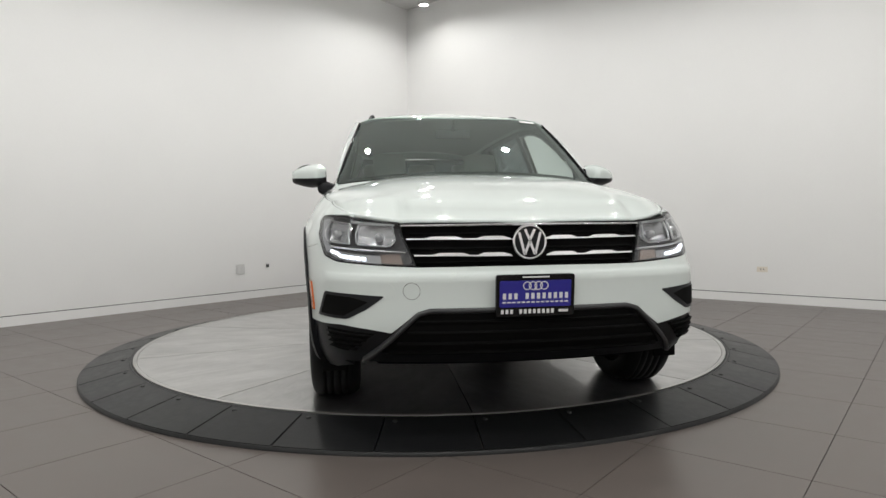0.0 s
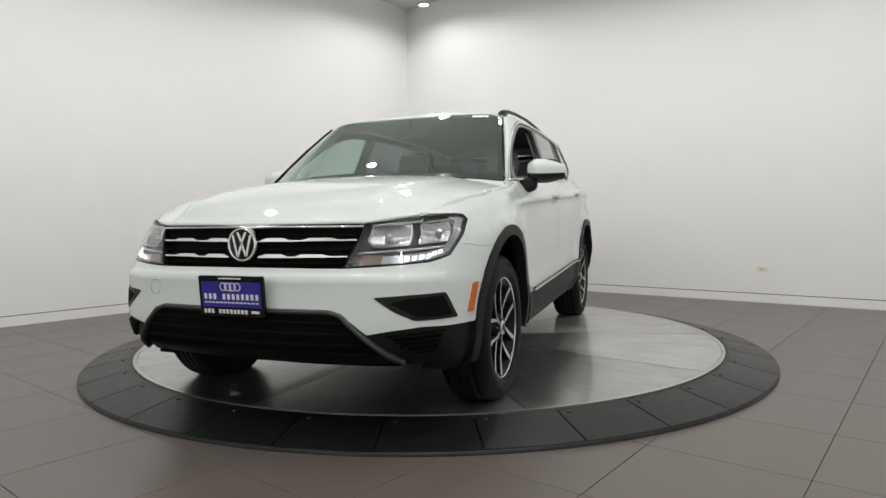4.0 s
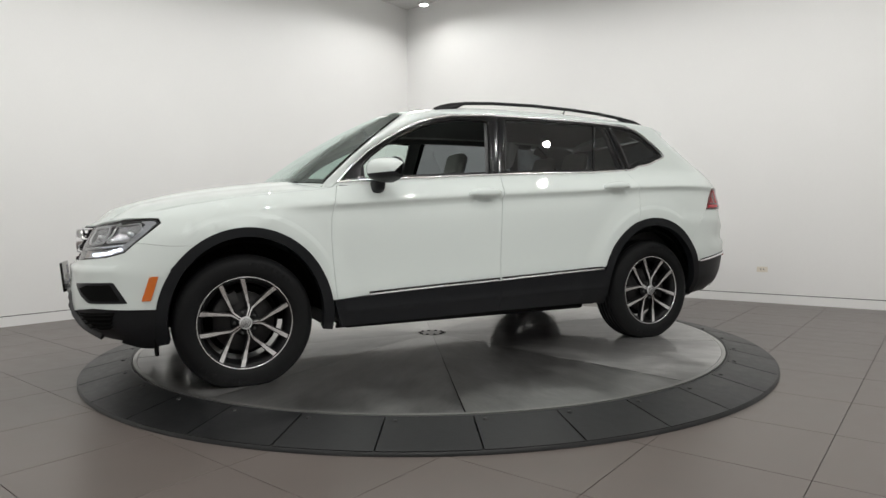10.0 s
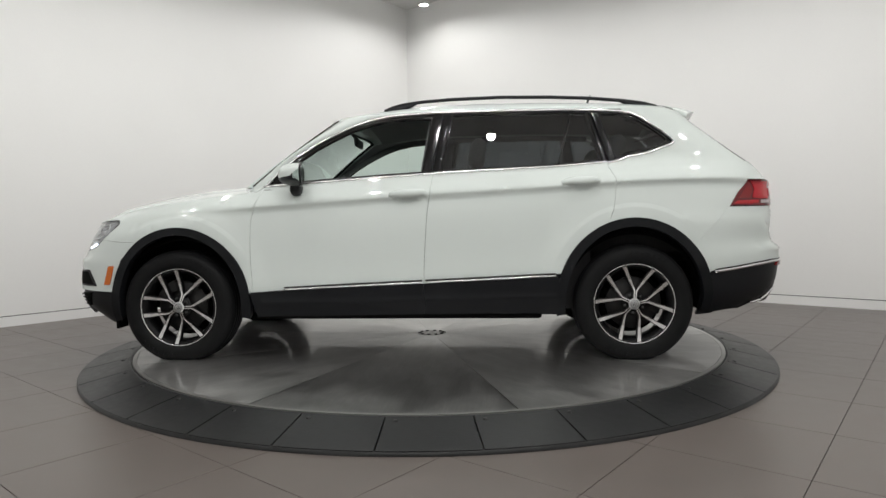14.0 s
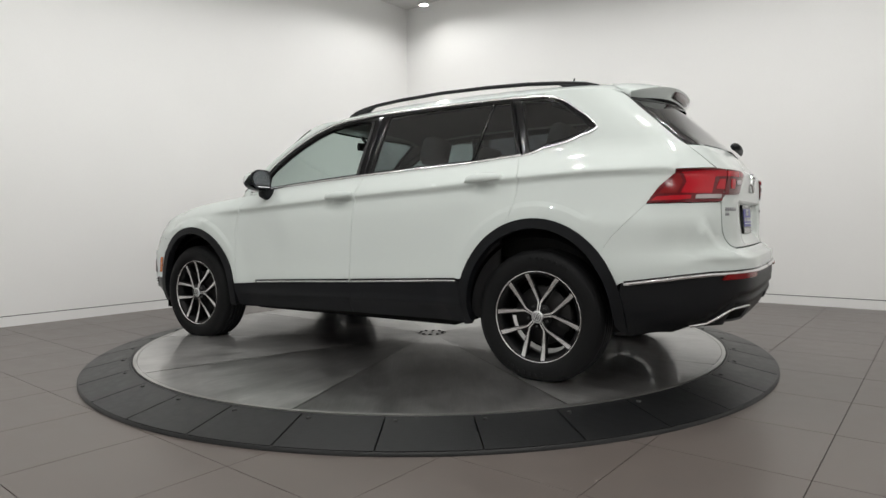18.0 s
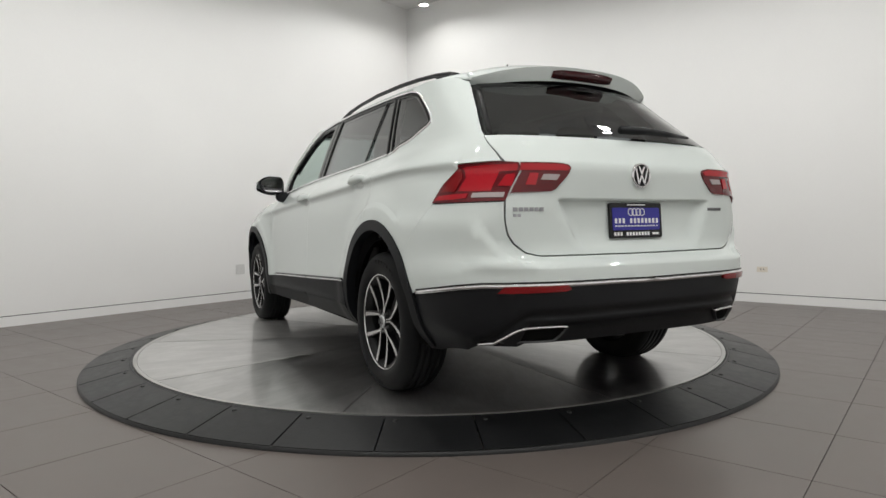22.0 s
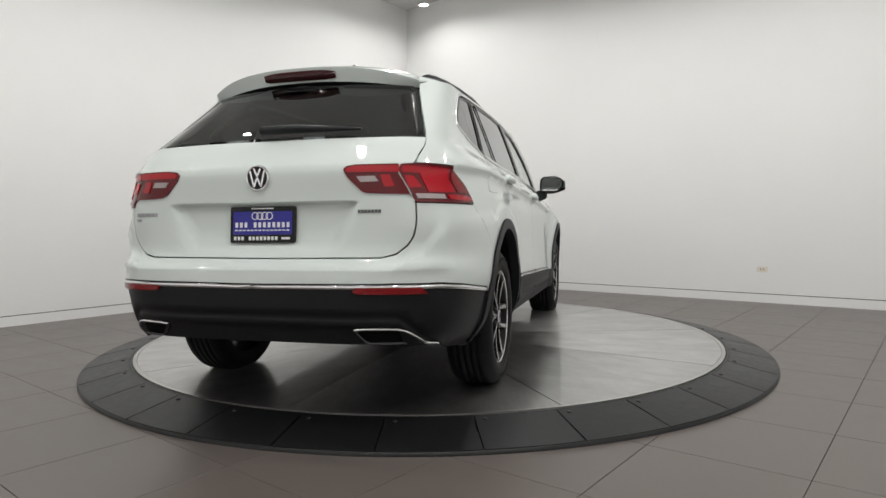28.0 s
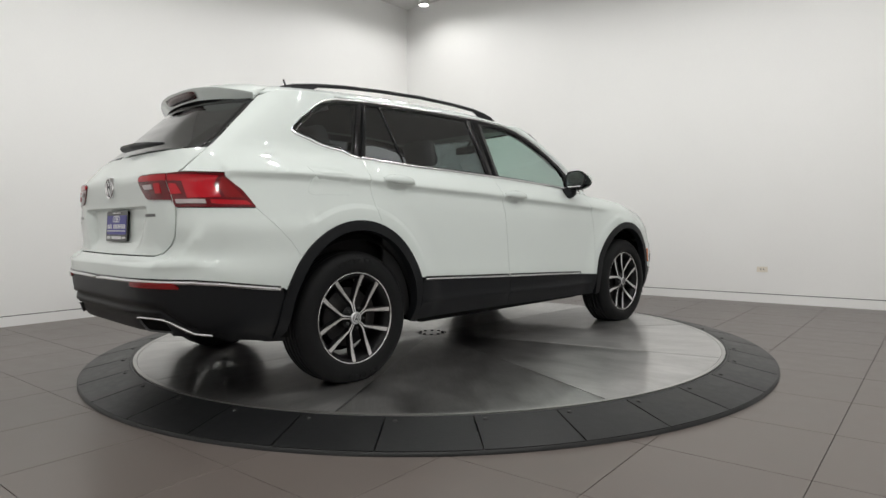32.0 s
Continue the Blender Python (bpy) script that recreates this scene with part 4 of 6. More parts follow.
def hood(k, t):
    """A place on the bonnet: k across from -1 to 1, t from the windscreen to the nose."""
    a = abs(k)
    xb = 1.130 - 0.190 * a ** 2.6
    front = skin(*F(0.50 * a / 0.64, 0.858)).x - 0.004 if a < 0.64 else None
    if front is None:
        c = (a - 0.64) / 0.36
        front = (skin(*F(0.50, 0.858)).x - 0.004) * (1 - c) + 1.945 * c
        front += 0.05 * math.sin(math.pi * c) * 0.6
    x = xb + (front - xb) * t
    xe = 0.940 + (1.945 - 0.940) * t
    ze = curve(xe, sorted(HOOD_SEAM)) + 0.002
    ye = skin(*S(xe, ze)).y - 0.003
    zm = curve(x, HOOD_MID)
    z = ze + (zm - ze) * (1 - a ** 2.3)
    # the raised middle field between two soft creases
    kc = 0.70 - 0.10 * t
    z += 0.008 * (1 if a < kc - 0.05 else max(0.0, (kc + 0.05 - a) / 0.10)) * min(1.0, 4 * (1 - t))
    z -= 0.030 * max(0.0, (t - 0.86) / 0.14) ** 2 * (1 - a ** 6) * (0.3 if a > 0.64 else 1)
    if a > 0.64:
        c = (a - 0.64) / 0.36
        zf = 0.858 * (1 - c) + 0.893 * c
        z = z + (zf - z) * max(0.0, (t - 0.80) / 0.20) ** 1.5
    else:
        z = z + (0.860 - z) * max(0.0, (t - 0.90) / 0.10) ** 1.4
    y = k * ye
    if a < 0.999:
        y = k / 1.0 * ye
        w = max(0.0, (t - 0.5) / 0.5)
        y_front = math.copysign(0.50 * a / 0.64, k) if a < 0.64 else math.copysign(0.50 + (ye - 0.50) * (a - 0.64) / 0.36, k)
        y = y * (1 - w) + y_front * w
    return Vector((x, y, z))


grid_part("bonnet", [[hood(-1 + j / 28, i / 40) for i in range(41)] for j in range(57)], PAINT, car, thick=0.014)
bm = bmesh.new()
g = [[bm.verts.new(CAR_AT @ q) for q in (hood(-0.80 + 1.60 * j / 20, 0.03) - Vector((0, 0, 0.020)), screen_base(-0.80 + 1.60 * j / 20) + Vector((0.02, 0, -0.030)), screen_base(-0.80 + 1.60 * j / 20) + Vector((-0.06, 0, -0.02)))] for j in range(21)]
for a, b in zip(g, g[1:]):
    for i in range(2):
        bm.faces.new((a[i], a[i + 1], b[i + 1], b[i]))
part("cowl", bm, BLACK, car, "black plastic scuttle panel")
for s in (1, -1):
    rows = []
    for j in range(9):
        k = 0.74 + 0.26 * j / 8
        a, b = hood(k, 0.02) - Vector((0, 0, 0.007)), screen_base(k) - Vector((0.01, 0, 0.004))
        rows.append([(q.x, q.y * s, q.z) for q in (a.lerp(b, i / 4) for i in range(5))])
    grid_part("scuttle_corner", rows, PAINT, car)

# roof rails
for s in (1, -1):
    bm = bmesh.new()
    line = [(0.14, 1.600), (0.09, 1.616), (0.02, 1.634), (-0.10, 1.650), (-0.30, 1.662), (-0.62, 1.668), (-0.95, 1.662), (-1.20, 1.650), (-1.40, 1.632), (-1.54, 1.612), (-1.62, 1.594)]
    line = [(x, z - 0.009) for x, z in line]
    tube(bm, [(x, s * (0.535 - 0.02 * abs(x + 0.7)), z) for x, z in line], [0.006] + [0.0125] * 9 + [0.006], 10, 0.9)
    # the solid feet at both ends
    for x0, x1 in ((0.13, -0.10), (-1.61, -1.36)):
        ring = []
        for i in range(9):
            x = x0 + (x1 - x0) * i / 8
            y = 0.535 - 0.02 * abs(x + 0.7)
            zt = lerp(x, sorted(line))
            zb = max(zt - 0.045, 1.580) if i < 5 else zt - 0.045 + 0.011 * (i - 4)
            ring.append([bm.verts.new((x, s * (y + d), z)) for d, z in ((-0.012, zb), (-0.010, zt), (0.010, zt), (0.012, zb))])
        for p, q in zip(ring, ring[1:]):
            for k in range(4):
                bm.faces.new((p[k], p[(k + 1) % 4], q[(k + 1) % 4], q[k]))
        bm.faces.new(ring[0])
        bm.faces.new(ring[-1][::-1])
    bmesh.ops.transform(bm, matrix=CAR_AT, verts=bm.verts)
    part("roof_rail", bm, BLACK, car, "black roof rail")
bm = bmesh.new()
tube(bm, [(-1.23, 0, 1.650), (-1.245, 0, 1.668), (-1.262, 0, 1.70), (-1.288, 0, 1.762)], [0.022, 0.015, 0.008, 0.005], 8)
bmesh.ops.transform(bm, matrix=CAR_AT, verts=bm.verts)
part("antenna", bm, BLACK, car, "short black roof antenna")

# ---- car: front ----
def both(half):
    """An outline across the middle from its left half, given from the middle outward or back to it."""
    return half + [(-u if u < 1.5 else 6 - u, z) for u, z in half[::-1]]


def clean(line):
    out = []
    for p in line:
        if not out or math.dist(p, out[-1]) > 1e-6:
            out.append(p)
    return out


LOWER_EDGE = [F(0.0, 0.515), F(0.40, 0.514), F(0.455, 0.500), F(0.55, 0.425), F(0.64, 0.440), F(0.74, 0.452)]
BUMPER_SIDE = ss([(1.99, 0.446), (1.815, 0.442)] + arch(*FARCH, *FA_OUT, 10, 54)[1:] + [(1.628, 0.752), (1.75, 0.752), (1.86, 0.766), (1.895, 0.769), (1.945, 0.722)])
BUMPER_TOP = [F(0.756, 0.699), F(0.66, 0.690), F(0.56, 0.683), F(0.45, 0.678), F(0.0, 0.680)]
half = LOWER_EDGE + BUMPER_SIDE + BUMPER_TOP
mirrored = [(-u, z) for u, z in half[::-1]]
bumper = panel("front_bumper", clean(half[1:-1] + [half[-1]] + mirrored[1:-1] + [LOWER_EDGE[0]]), PAINT, car, step=0.03, gap=0.0006,
               lines=[[F(y, z) for y in np.linspace(-0.80, 0.80, 41)] for z in (0.664, 0.654, 0.644, 0.62)])
low_half = LOWER_EDGE + ss([(1.99, 0.444), (1.815, 0.440), (1.80, 0.36), (1.81, 0.232), (1.88, 0.230), (1.98, 0.255)]) + [F(0.74, 0.275), F(0.62, 0.278), F(0.40, 0.275), F(0.0, 0.272)]
mirrored = [(-u, z) for u, z in low_half[::-1]]
lower = panel("lower_bumper", clean(low_half[1:] + mirrored[1:-1] + [LOWER_EDGE[0]]), BLACK, car, step=0.03, off=-0.012, label="black textured lower bumper")
panel("valance", [F(-0.66, 0.285), F(0.66, 0.285), F(0.60, 0.215), F(-0.60, 0.215)], DARK, car, off=-0.05, label="dark lower front valance")
# lower air intake behind the trim arch
panel("air_intake", clean([F(-0.585, 0.335), F(0.585, 0.335), F(0.445, 0.498), F(-0.445, 0.498)]), DARK, lower, off=-0.008, gap=0, label="dark lower air intake")
for z, hw in ((0.468, 0.455), (0.425, 0.49), (0.380, 0.53), (0.340, 0.56)):
    strip("intake_slat", [F(-hw, z), F(0, z), F(hw, z)], 0.010, DARK, lower, off=-0.002, height=0.007)
for s in (1, -1):
    strip("trim_arch", [F(s * 0.001, 0.512), F(s * 0.40, 0.511), F(s * 0.448, 0.497), F(s * 0.635, 0.318), F(s * 0.655, 0.296)], 0.020, GREY, lower, off=0.0, height=0.012, label="grey trim round the lower intake", step=0.02)
    # corner grilles and fog lamp pockets
    panel("corner_grille", [F(0.615, 0.420), S(2.0, 0.432), S(2.02, 0.345), F(0.72, 0.338)], DARK, lower, s, off=-0.006, gap=0, label="black corner grille")
    for z in (0.412, 0.392, 0.372, 0.352):
        strip("corner_slat", [F(0.62 + (0.42 - z) * 0.9, z), F(0.72, z + 0.004), S(2.01, z + 0.008)], 0.006, DARK, lower, s, off=-0.002, height=0.006)
    vent = [F(0.806, 0.580), F(0.700, 0.576), F(0.572, 0.568), F(0.645, 0.515), F(0.718, 0.476), F(0.835, 0.476)]
    panel("fog_pocket", vent, BLACK, bumper, s, off=0.0025, depth=0.004, gap=0, round_=0.012, step=0.02, label="black fog lamp pocket")
    # the pocket's shaded hollow is put in as a darker flat panel
    panel("fog_recess_shade", [F(0.798, 0.568), F(0.70, 0.563), F(0.635, 0.545), F(0.730, 0.488), F(0.822, 0.488)], DARK, bumper, s, off=0.0045, depth=0.002, gap=0, round_=0.008, step=0.02)
panel("tow_cover", [(flat_u, z) for flat_u, z in [(F(-0.47 + 0.030 * math.cos(a), 0)[0], 0.588 + 0.030 * math.sin(a)) for a in np.linspace(0, 2 * math.pi, 25)[:-1]]], PAINT, bumper, off=0.0015, depth=0.003, gap=0, step=0.02, label="round white tow eye cover")
strip("tow_cover_joint", [(F(-0.47 + 0.0325 * math.cos(a), 0.588)[0], 0.588 + 0.0325 * math.sin(a)) for a in np.linspace(0, 2 * math.pi, 33)], 0.0018, GREY, bumper, off=0.0004, height=0.0006, step=0.01, label="dark joint round the tow eye cover")
for s in (1, -1):
    bm = bmesh.new()
    car_box(bm, (1.805, min(s * 0.72, s * 0.83), 0.205), (1.825, max(s * 0.72, s * 0.83), 0.30), 0.006)
    part("air_deflector", bm, DARK, lower, "black deflector flap before the wheel")
# grille
grille = panel("grille", clean([F(-0.505, 0.852), F(0.505, 0.852), F(0.488, 0.78), F(0.440, 0.684), F(-0.440, 0.684), F(-0.488, 0.78)]), DARK, car, off=-0.030, depth=-0.028, gap=0, label="gloss black radiator grille")
strip("grille_bar", [F(-0.500, 0.840), F(0, 0.842), F(0.500, 0.840)], 0.009, CHROME, grille, off=0.0, height=0.008, label="thin chrome bar")
for z, hw in ((0.787, 0.482), (0.722, 0.455)):
    for s in (1, -1):
        z0, z1, zb = z - 0.003, z + 0.003, z + 0.012
        o = [F(0.068, z0), F(hw, z0 + 0.003), F(hw, z1 + 0.003), F(hw - 0.07, z1 + 0.002), F(hw - 0.10, zb), F(hw - 0.19, zb), F(hw - 0.22, z1), F(0.205, z1), F(0.18, zb), F(0.105, zb), F(0.075, z1)]
        panel("grille_bar", o, BRIGHT, grille, s, off=-0.004, depth=0.022, gap=0, step=0.02, label="bright stepped grille bar")
for z in (0.815, 0.755, 0.70):
    strip("grille_slat", [F(-0.47, z), F(0, z), F(0.47, z)], 0.010, DARK, grille, off=-0.024, height=0.009)


def emblem(name, centre, r, facing, parent):
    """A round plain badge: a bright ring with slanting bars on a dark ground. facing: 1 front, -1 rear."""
    m = CAR_AT @ Matrix.Translation(centre) @ Matrix.Rotation(radians(90 * facing), 4, "Y")
    bm = bmesh.new()
    lathe(bm, [(0, 0.010), (r * 0.94, 0.010), (r * 0.94, -0.02)], 40, "z", m=m)
    base = part(name, bm, BLACK, parent, "round badge with a bright ring")
    bm = bmesh.new()
    lathe(bm, [(r * 0.86, 0.008), (r * 0.87, 0.017), (r * 0.97, 0.017), (r, 0.008), (r, -0.02)], 48, "z", m=m)
    part("ring", bm, CHROME, base, "bright ring")
    bm = bmesh.new()
    up = -facing
    for y0, z0, y1, z1 in ((-0.62, 0.55, -0.30, -0.70), (-0.30, -0.70, 0.0, 0.05), (0.0, 0.05, 0.30, -0.70), (0.30, -0.70, 0.62, 0.55), (-0.28, 0.72, 0.0, 0.12), (0.28, 0.72, 0.0, 0.12)):
        a, b = Vector((z0 * up, y0)) * r, Vector((z1 * up, y1)) * r
        d = (b - a).normalized()
        n = Vector((-d.y, d.x)) * r * 0.075
        prism(bm, [tuple(a + n), tuple(a - n), tuple(b - n), tuple(b + n)], 0.006, m @ Matrix.Translation((0, 0, 0.010)))
    part("bars", bm, CHROME, base, "bright slanting bars", smooth=False)
    return base


emblem("front_badge", (2.191, 0, 0.772), 0.070, 1, grille)


def number_plate(name, x, z, w, h, facing, lean, parent):
    m = CAR_AT @ Matrix.Translation((x, 0, z)) @ Matrix.Rotation(radians(90 * facing), 4, "Z") @ Matrix.Rotation(radians(90 - lean), 4, "X")
    bm = bmesh.new()
    prism(bm, rounded([(-w / 2, -h / 2), (w / 2, -h / 2), (w / 2, h / 2), (-w / 2, h / 2)], 0.012), 0.012, m)
    bmesh.ops.recalc_face_normals(bm, faces=bm.faces)
    base = part(name, bm, GLOSS, parent, "blue dealer plate in a black frame", smooth=False)
    bm = bmesh.new()
    prism(bm, rounded([(-w * 0.455, -h * 0.275), (w * 0.455, -h * 0.275), (w * 0.455, h * 0.36), (-w * 0.455, h * 0.36)], 0.006), 0.0135, m)
    part("plate_field", bm, BLUE, base, "blue printed field", smooth=False)
    bars = [(-0.17, 0.425, 0.17, 0.455), (-0.05, 0.13, 0.05, 0.155)]
    # heavy line, fine line and frame line of writing as short bars
    for k in range(12):
        x0 = -0.42 + 0.072 * k
        if k != 3:
            bars.append((x0 + 0.004, -0.080, x0 + 0.044, 0.060))
    for k in range(14):
        bars.append((-0.42 + 0.061 * k, -0.175, -0.378 + 0.061 * k, -0.140))
    for k in range(12):
        x0 = -0.44 + 0.058 * k
        if k != 3:
            bars.append((x0 + 0.004, -0.430, x0 + 0.038, -0.330))
    bars.append((0.30, -0.41, 0.42, -0.35))
    bm = bmesh.new()
    for x0, y0, x1, y1 in bars:
        prism(bm, [(x0 * w, y0 * h), (x1 * w, y0 * h), (x1 * w, y1 * h), (x0 * w, y1 * h)], 0.0150, m)
    tagged(part("plate_print", bm, WHITE, base, "white printed bars", smooth=False), kind="stuff")
    bm = bmesh.new()
    for k in range(4):
        lathe(bm, [(0.013, 0.0138), (0.013, 0.0150), (0.017, 0.0150), (0.017, 0.0138)], 20, "z", m=m @ Matrix.Translation((-0.034 + 0.0225 * k, h * 0.235, 0)))
    tagged(part("plate_rings", bm, WHITE, base, "white linked rings"), kind="stuff")
    return base


number_plate("front_plate", 2.266, 0.570, 0.312, 0.163, 1, -5, bumper)


AMBER_DIM = material("pale_turn_lens", (0.30, 0.23, 0.20), 0.25, coat=0.5, vary=0.1, scale=150)


def bowl(name, outline, shell, s, deep=0.030):
    """A reflector bowl: bright ribbed hollow with a bright brim."""
    flat_line = [(flat(u), z) for u, z in outline]
    cu, cz = sum(p[0] for p in flat_line) / len(flat_line), sum(p[1] for p in flat_line) / len(flat_line)
    ru, rz = max(abs(p[0] - cu) for p in flat_line), max(abs(p[1] - cz) for p in flat_line)
    def hollow(u, z):
        r2 = ((flat(u) - cu) / ru) ** 2 + ((z - cz) / rz) ** 2
        return -deep * max(0.0, 1 - 0.8 * r2) + 0.002 * math.sin(flat(u) * 330)
    ob = panel(name, outline, REFLECTOR, shell, s, off=-0.010, depth=0.012, gap=0, step=0.010, round_=0.012, label="bright ribbed reflector", shape=hollow)
    strip("reflector_brim", [(unflat(p), z) for p, z in rounded(flat_line, 0.012) + rounded(flat_line, 0.012)[:1]], 0.0045, SATIN, shell, s, off=-0.008, height=0.004, step=0.015)
    bm = bmesh.new()
    p, q = on_skin(unflat(cu), cz + 0.004, -0.040, s), on_skin(unflat(cu), cz + 0.004, -0.012, s)
    tube(bm, [p, p.lerp(q, 0.6), q], [0.016, 0.015, 0.006], 12)
    part("bulb_shield", bm, SATIN, shell, "silver bulb cap")


def headlamp(s):
    out = [F(0.507, 0.852), F(0.66, 0.866), S(1.95, 0.882), S(1.825, 0.889), S(1.792, 0.886), S(1.782, 0.866), S(1.842, 0.815), S(1.90, 0.766), S(1.947, 0.724), F(0.756, 0.702), F(0.66, 0.693), F(0.56, 0.686), F(0.448, 0.681), F(0.488, 0.78)]
    shell = panel("headlamp", out, BEZEL, car, s, off=-0.050, depth=-0.040, gap=0.001, step=0.03, label="headlamp with two reflectors and a lit daylight strip")
    panel("lens", out, LENS, shell, s, off=0.001, depth=0.010, gap=0.0045, round_=0.006, label="clear lamp lens")
    strip("lamp_seal", out + out[:1], 0.008, GLOSS, shell, s, off=-0.004, height=0.004, step=0.02, label="thin black lamp seal")
    bowl("reflector", [F(0.535, 0.845), F(0.672, 0.852), F(0.680, 0.770), F(0.550, 0.762), F(0.524, 0.79)], shell, s)
    bowl("reflector", [F(0.702, 0.855), S(1.872, 0.870), S(1.866, 0.835), S(1.928, 0.782), F(0.708, 0.772)], shell, s, 0.026)
    strip("top_trim", [F(0.53, 0.848), F(0.62, 0.858), F(0.70, 0.864), S(1.965, 0.874)], 0.009, SATIN, shell, s, off=-0.012, height=0.005, label="silver trim line", step=0.02)
    strip("inner_trim", [F(0.49, 0.738), F(0.60, 0.746), F(0.70, 0.754), S(1.950, 0.764)], 0.008, SATIN, shell, s, off=-0.014, height=0.006, label="silver trim line", step=0.02)
    panel("edge_trim", [S(1.870, 0.880), S(1.815, 0.881), S(1.800, 0.870), S(1.855, 0.818), S(1.905, 0.775), S(1.945, 0.738), S(1.962, 0.752), S(1.905, 0.805), S(1.852, 0.862)], LAMP_GREY, shell, s, off=-0.008, depth=0.010, gap=0, step=0.02, label="pale grey edge of the lamp")
    # daylight lamp: a clear housing with seven lit segments
    panel("daylight_housing", [F(0.585, 0.697), F(0.66, 0.702), F(0.75, 0.712), S(1.955, 0.732), S(1.958, 0.756), F(0.74, 0.742), F(0.66, 0.732), F(0.590, 0.728)], REFLECTOR, shell, s, off=-0.016, depth=0.010, gap=0, step=0.015, label="bright daylight lamp housing")
    run = dense([(flat(u), z) for u, z in (F(0.645, 0.714), F(0.70, 0.719), F(0.75, 0.725), S(2.0, 0.735), S(1.962, 0.744))], 0.004, False)
    for k in range(7):
        i0, i1 = int(len(run) * (k + 0.16) / 7), int(len(run) * (k + 0.68) / 7)
        seg = [(unflat(w), z) for w, z in run[i0:i1 + 1]]
        strip("daylight_segment", seg, 0.0135, LED, shell, s, off=-0.010, height=0.005, label="lit white daylight segment", step=0.012)
    panel("turn_lamp", [F(0.500, 0.692), F(0.585, 0.700), F(0.590, 0.734), F(0.512, 0.734)], AMBER_DIM, shell, s, off=-0.018, depth=0.01, gap=0, label="pale clear turn lamp")


for s in (1, -1):
    headlamp(s)


# ---- car: rear ----
gate_half = [R(0.675, 1.213), R(0.668, 1.13), R(0.664, 1.10), R(0.640, 1.04), R(0.668, 0.972), R(0.674, 0.93), R(0.675, 0.845), R(0.664, 0.800), R(0.642, 0.766), R(0.598, 0.730), R(0.54, 0.716), R(0.0, 0.713)]
gate = panel("tailgate", clean(gate_half + [(6 - u, z) for u, z in gate_half[::-1]][1:]), PAINT, car, step=0.03, gap=0.0007,
             lines=[[R(y, z) for y in np.linspace(-0.66, 0.66, 47)] for z in (1.085, 1.062, 0.960)] + [[R(y, z) for y in np.linspace(-0.46, 0.46, 47)] for z in (0.950, 0.944, 0.937, 0.930)]
             + [[R(k * 0.454 - k * d, 0.937), R(k * 0.345 - k * d, 0.74)] for k in (1, -1) for d in (0.0, 0.032)])
rb = [R(0.0, 0.708), R(0.54, 0.711), R(0.601, 0.725), R(0.646, 0.762), R(0.669, 0.797), R(0.680, 0.845), R(0.679, 0.933), R(0.779, 0.931)] + ss([(-1.955, 0.9295), (-1.80, 0.772), (-1.755, 0.704)]) + ss([p for p in arch(*RARCH, *RA_OUT, 138, 160)][1:]) + ss([(-1.845, 0.552), (-1.90, 0.560), (-2.12, 0.592)]) + [R(0.76, 0.606), R(0.60, 0.609), R(0.0, 0.604)]


def shelf_line(y):
    """Height of the shelf's edge, which rises beside the tailgate."""
    return 0.684 + 2.3 * max(0.0, abs(y) - 0.60) ** 1.5


def shelf(u, z):
    y = abs(skin(u, z).y)
    if u < 2.2 or u > 3.8 or y < 0.60 or y > 0.80:
        return 0.0
    return 0.015 * min(1.0, max(0.0, (shelf_line(y) - z) / 0.012)) * min(1.0, max(0.0, (z - 0.664) / 0.02)) * min(1.0, (0.80 - y) / 0.05)


rear_bumper = panel("rear_bumper", clean(rb + [(6 - u, z) for u, z in rb[::-1]][1:-1]), PAINT, car, step=0.03, gap=0.0006, shape=shelf,
                    lines=[[R(y, z) for y in np.linspace(-0.80, 0.80, 41)] for z in (0.662, 0.671, 0.687, 0.70)]
                    + [[R(k * y, shelf_line(y) + d) for y in np.linspace(0.625, 0.76, 16)] for k in (1, -1) for d in (0.0, -0.012)])
lb = [R(0.0, 0.602), R(0.60, 0.607), R(0.76, 0.602)] + ss([(-2.12, 0.588), (-1.90, 0.556), (-1.845, 0.548), (-1.82, 0.45), (-1.785, 0.275), (-1.90, 0.285), (-2.05, 0.310)]) + [R(0.72, 0.345), R(0.45, 0.350), R(0.0, 0.350)]


def rear_steps(u, z):
    """The lower rear bumper steps in under a groove and again under its lower edge."""
    y = abs(skin(u, z).y)
    if u < 2.2 or u > 3.8 or y > 0.76:
        return 0.0
    zg = 0.495 - (0.0 if y < 0.62 else 0.9 * (y - 0.62) + 3.0 * (y - 0.62) ** 2)
    d = zg - z
    return -0.016 * min(1.0, max(0.0, d / 0.012)) + 0.018 * min(1.0, max(0.0, (d - 0.012) / 0.035)) - 0.018 * min(1.0, max(0.0, (d - 0.05) / 0.012)) * (1 if y < 0.62 else 0)


def groove_line(d):
    return [R(y, 0.495 - d - (0.0 if abs(y) < 0.62 else 0.9 * (abs(y) - 0.62) + 3.0 * (abs(y) - 0.62) ** 2)) for y in np.linspace(-0.735, 0.735, 61)]


